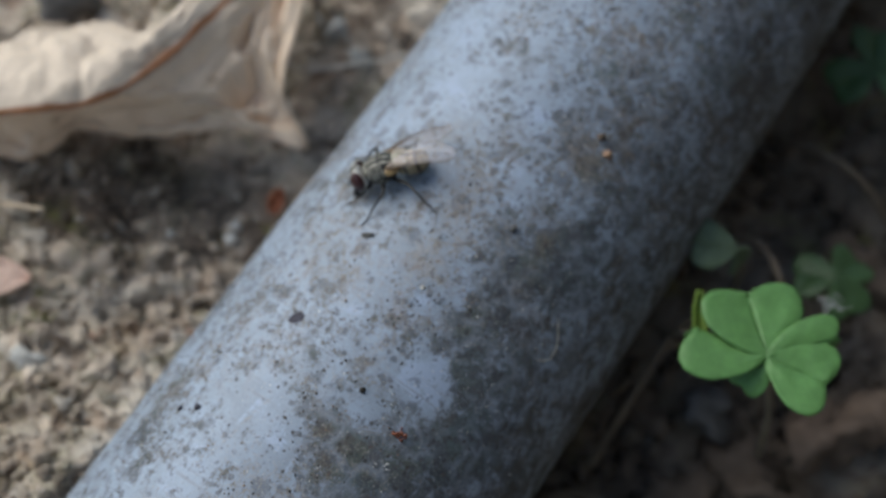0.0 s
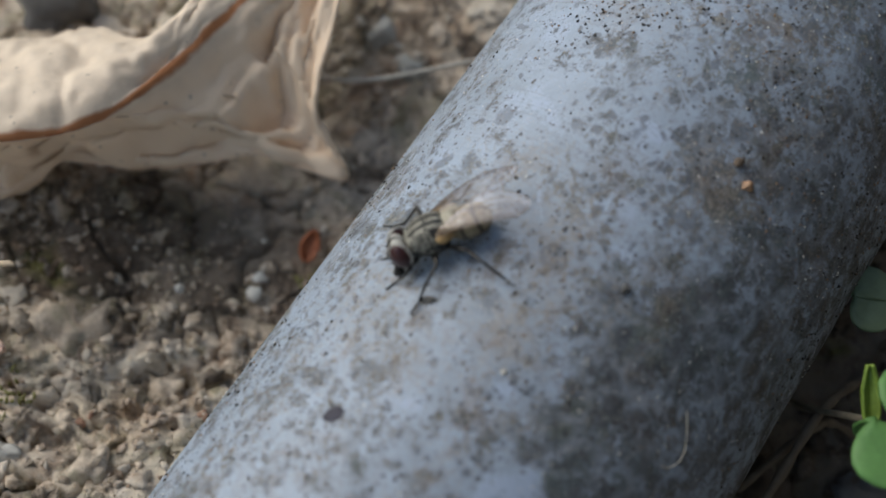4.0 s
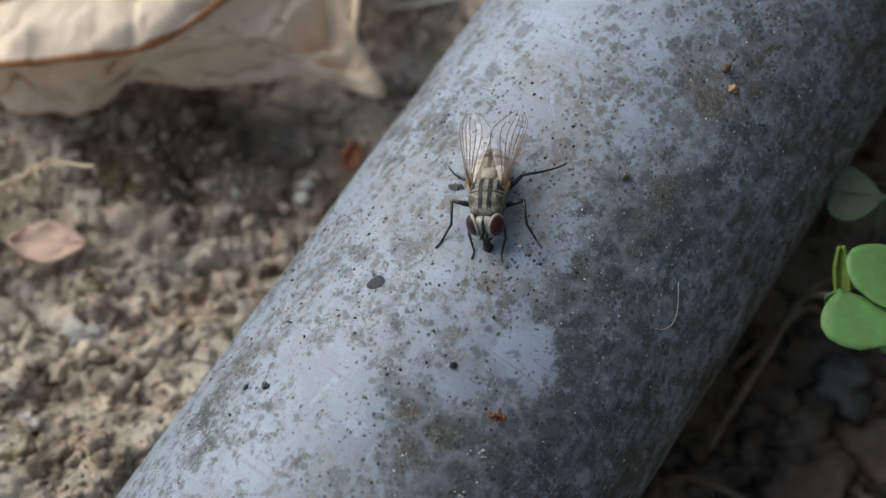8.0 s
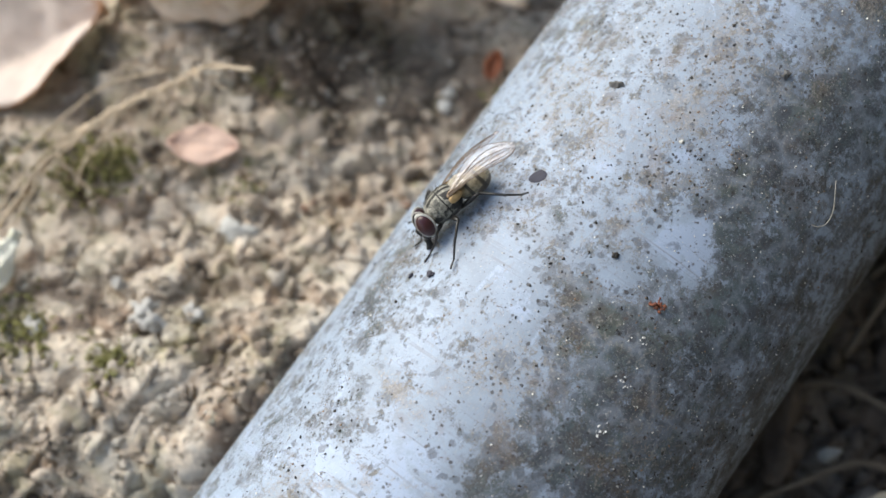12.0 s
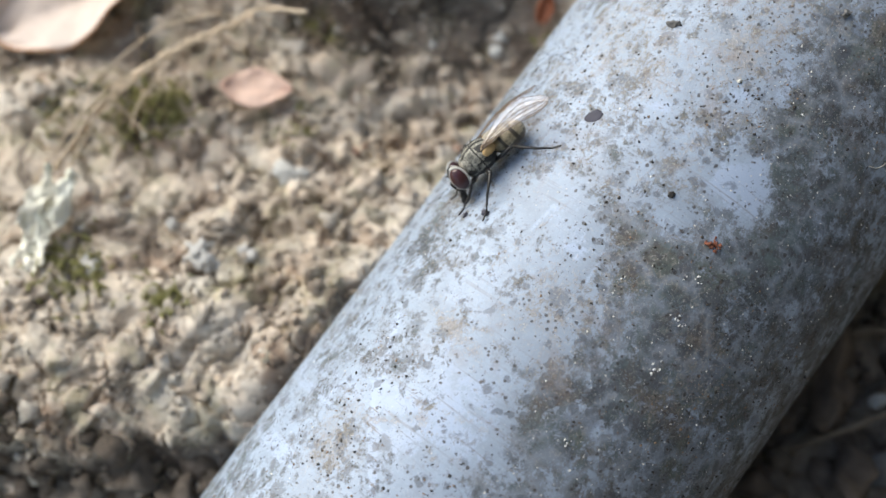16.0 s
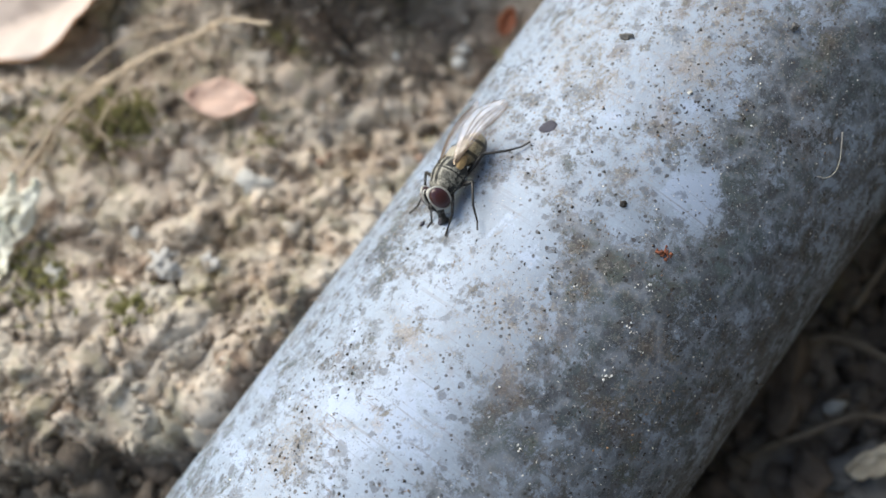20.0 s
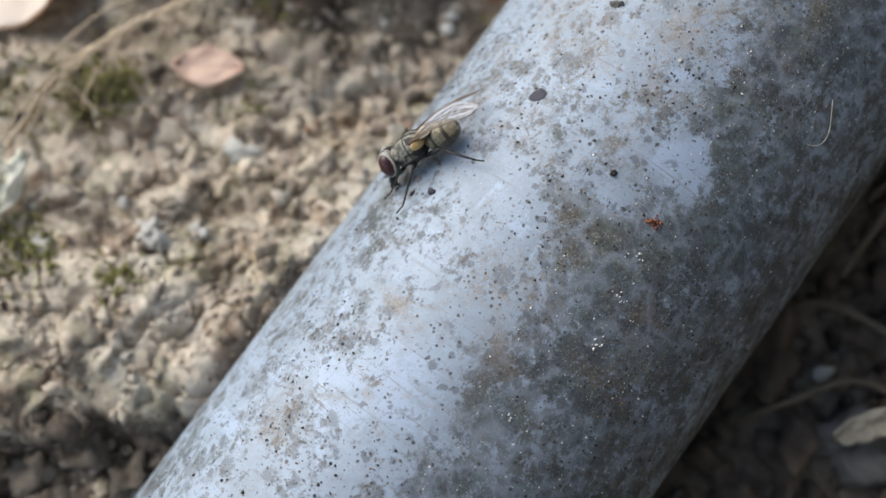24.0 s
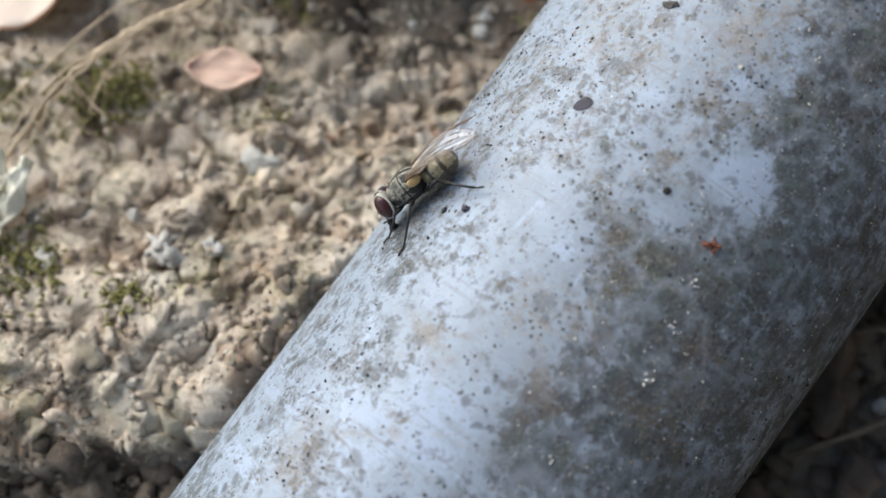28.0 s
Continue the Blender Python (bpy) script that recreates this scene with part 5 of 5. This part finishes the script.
    for k in range(150):
        a, b = r.uniform(-1.2, 1.2), r.uniform(0, 2 * math.pi)
        on_back = k < 80
        c, rad = ((0.9, 0, 1.35), (1.15, 1.05, 0.9)) if on_back else ((-1.35, 0, 1.15), (1.5, 0.98, 0.78))
        d = Vector((math.sin(a), math.cos(a) * math.cos(b), abs(math.cos(a) * math.sin(b))))
        q = Vector(c) + Vector((d.x * rad[0], d.y * rad[1], d.z * rad[2]))
        pieces.append(tube([q, q + (d + Vector((-0.8, 0, 0.2))).normalized() * r.uniform(0.18, 0.4)], [0.014, 0.004], 3))
    hair = mesh("bristles", *scaled(merge(*pieces)), BLACK, fly)
    hair["kind"] = "stuff"
    return tagged(fly, "grey house fly with dark red eyes, sitting on the pipe", "fly")


fly = build_fly()
BODY += [part for part in fly.children if part.name.split(".")[0] not in ("leg", "wing")]
# seconds, and the degrees by which the body leans to its right on its legs
LEAN_OVER = [(0, 12), (3.5, 12), (5.5, 0), (8.3, 0), (9.4, 14), (22.7, 14), (24.4, 22), (26.2, 22), (27.2, 14), (28, 14)]


def lean(t):
    at = float(np.interp(t, [r[0] for r in LEAN_OVER], [r[1] for r in LEAN_OVER]))
    return pose(0, 0, 0.0011, at, 0, 0) @ pose(0, 0, -0.0011)


HEAD_AHEAD = 2.45                                  # mm from the fly's middle to its head
# seconds, the head's place along the pipe in mm and round it in degrees, the heading in degrees from the pipe's run
FLY = [
    (0, 9.74, -29.0, -135), (0.5, 10.32, -33.0, -129), (1, 10.23, -32.8, -129), (1.5, 9.74, -32.5, -129), (2, 9.49, -33.2, -131),
    (2.5, 9.85, -33.5, -131), (3, 9.51, -32.3, -131), (3.5, 9.01, -31.6, -132), (5.5, 6.34, -13.7, 171), (5.8, 6.34, -14.4, 172),
    (6.1, 5.10, -9.6, 163), (6.4, 5.16, -5.3, 153), (6.7, 5.23, -5.0, 152), (7, 5.31, -4.4, 151), (7.5, 5.35, -4.3, 151),
    (8, 5.26, -4.4, 151), (8.1, 5.24, -5.2, 151), (8.2, 4.28, -5.7, 153), (8.3, 2.82, -12.3, 172), (8.4, 0.97, -24.8, -175),
    (8.5, 1.03, -25.2, -170), (8.6, -3.18, -39.0, -150), (8.8, -3.27, -39.6, -150), (9, -3.24, -40.4, -143), (9.2, -3.17, -42.2, -142),
    (9.4, -3.53, -40.1, -148), (9.6, -4.30, -37.7, -157), (9.8, -4.39, -36.0, -157), (10, -4.20, -38.5, -155), (10.3, -4.45, -43.3, -153),
    (10.6, -4.39, -37.3, -155), (11, -4.31, -36.0, -158), (11.5, -4.32, -34.8, -163), (12, -5.75, -37.4, -166), (12.5, -6.28, -39.8, -161),
    (13, -6.13, -40.8, -159), (13.5, -6.42, -45.3, -154), (15.5, -6.92, -41.0, -165), (16.5, -6.99, -40.7, -164), (17, -6.85, -41.2, -163),
    (17.5, -6.81, -42.1, -166), (18, -6.76, -39.9, -167), (18.5, -7.02, -35.9, -180), (19, -6.97, -35.8, 176), (19.5, -7.08, -32.1, 169),
    (20, -7.14, -31.7, 171), (20.5, -7.64, -33.6, 173), (21, -7.68, -33.1, 173), (21.5, -7.70, -33.3, 175), (22, -7.55, -34.7, 179),
    (22.5, -7.58, -33.3, 173), (24.5, -7.76, -46.0, -138), (24.8, -7.59, -47.0, -139), (25.1, -7.60, -48.5, -134), (25.5, -7.53, -51.0, -122),
    (26, -7.33, -51.2, -120), (26.4, -7.58, -50.0, -130), (26.7, -8.48, -45.8, -159), (27, -8.42, -45.3, -154), (27.3, -8.99, -44.4, -159),
    (27.7, -10.02, -36.9, -175), (28, -9.89, -49.8, -152),
]

def fly_pose(s, angle, heading):
    w = radians(heading)
    angle0 = angle - math.degrees(HEAD_AHEAD * math.sin(w) / 14.3)
    p, out = on_pipe(s - HEAD_AHEAD * math.cos(w), angle0)
    round_ = SIDE * math.cos(radians(angle0)) - TOP * math.sin(radians(angle0))
    x = math.cos(w) * ALONG + math.sin(w) * round_
    m = Matrix((x, out.cross(x), out)).transposed().to_4x4()
    m.translation = p
    return m


STEPS = [(3.9, 5.5), (5.9, 6.4), (8.1, 8.65), (9.3, 9.7), (22.7, 24.3), (26.4, 28.0)]     # when the fly shuffles or walks


def leg_pose(t, hip, k, side):
    turn = -19.0 if k == 2 and side > 0 and t < 8.4 else 0.0
    lift = 0.0
    if any(a < t < b for a, b in STEPS):
        w = 2 * math.pi * 2.5 * t + (math.pi if (k + (side > 0)) % 2 else 0)
        turn += 11 * math.sin(w) * (-side)
        lift = 5 * max(0.0, math.cos(w)) * side
    return pose(*hip, lift, 0, turn)


# seconds, and the degrees by which the wings are raised at the outer edge and swung inwards, the fly's left, then its right
WING_LIFT = [(0, -6, 0, 0, 0), (3.5, -6, 0, 0, 0), (5.5, 0, 0, 0, 0), (8.4, 0, 0, 0, 0), (9.6, -14, -4, -4, 0), (22.7, -14, -4, -4, 0), (24.4, -10, 0, -4, 0), (26.2, -10, 0, -4, 0), (27.2, -14, -2, -4, 0), (28, -14, -2, -4, 0)]


def motions():
    times = sorted({0.0, 28.0} | {round(a + 0.1 * i, 1) for a, b in STEPS for i in range(round((b - a) * 10) + 1)})
    for leg, hip, k, side in LEGS:
        walk(leg, [(t, leg_pose(t, hip, k, side)) for t in times])
    for part in BODY:
        walk(part, [(t, lean(t)) for t, a in LEAN_OVER])
    for wing, hinge, side in WINGS:
        walk(wing, [(t, lean(t) @ pose(*hinge, a if side > 0 else -c, 0, b if side > 0 else -d)) for t, a, b, c, d in WING_LIFT])
    walk(fly, [(t, fly_pose(s, a, h)) for t, s, a, h in FLY])


motions()
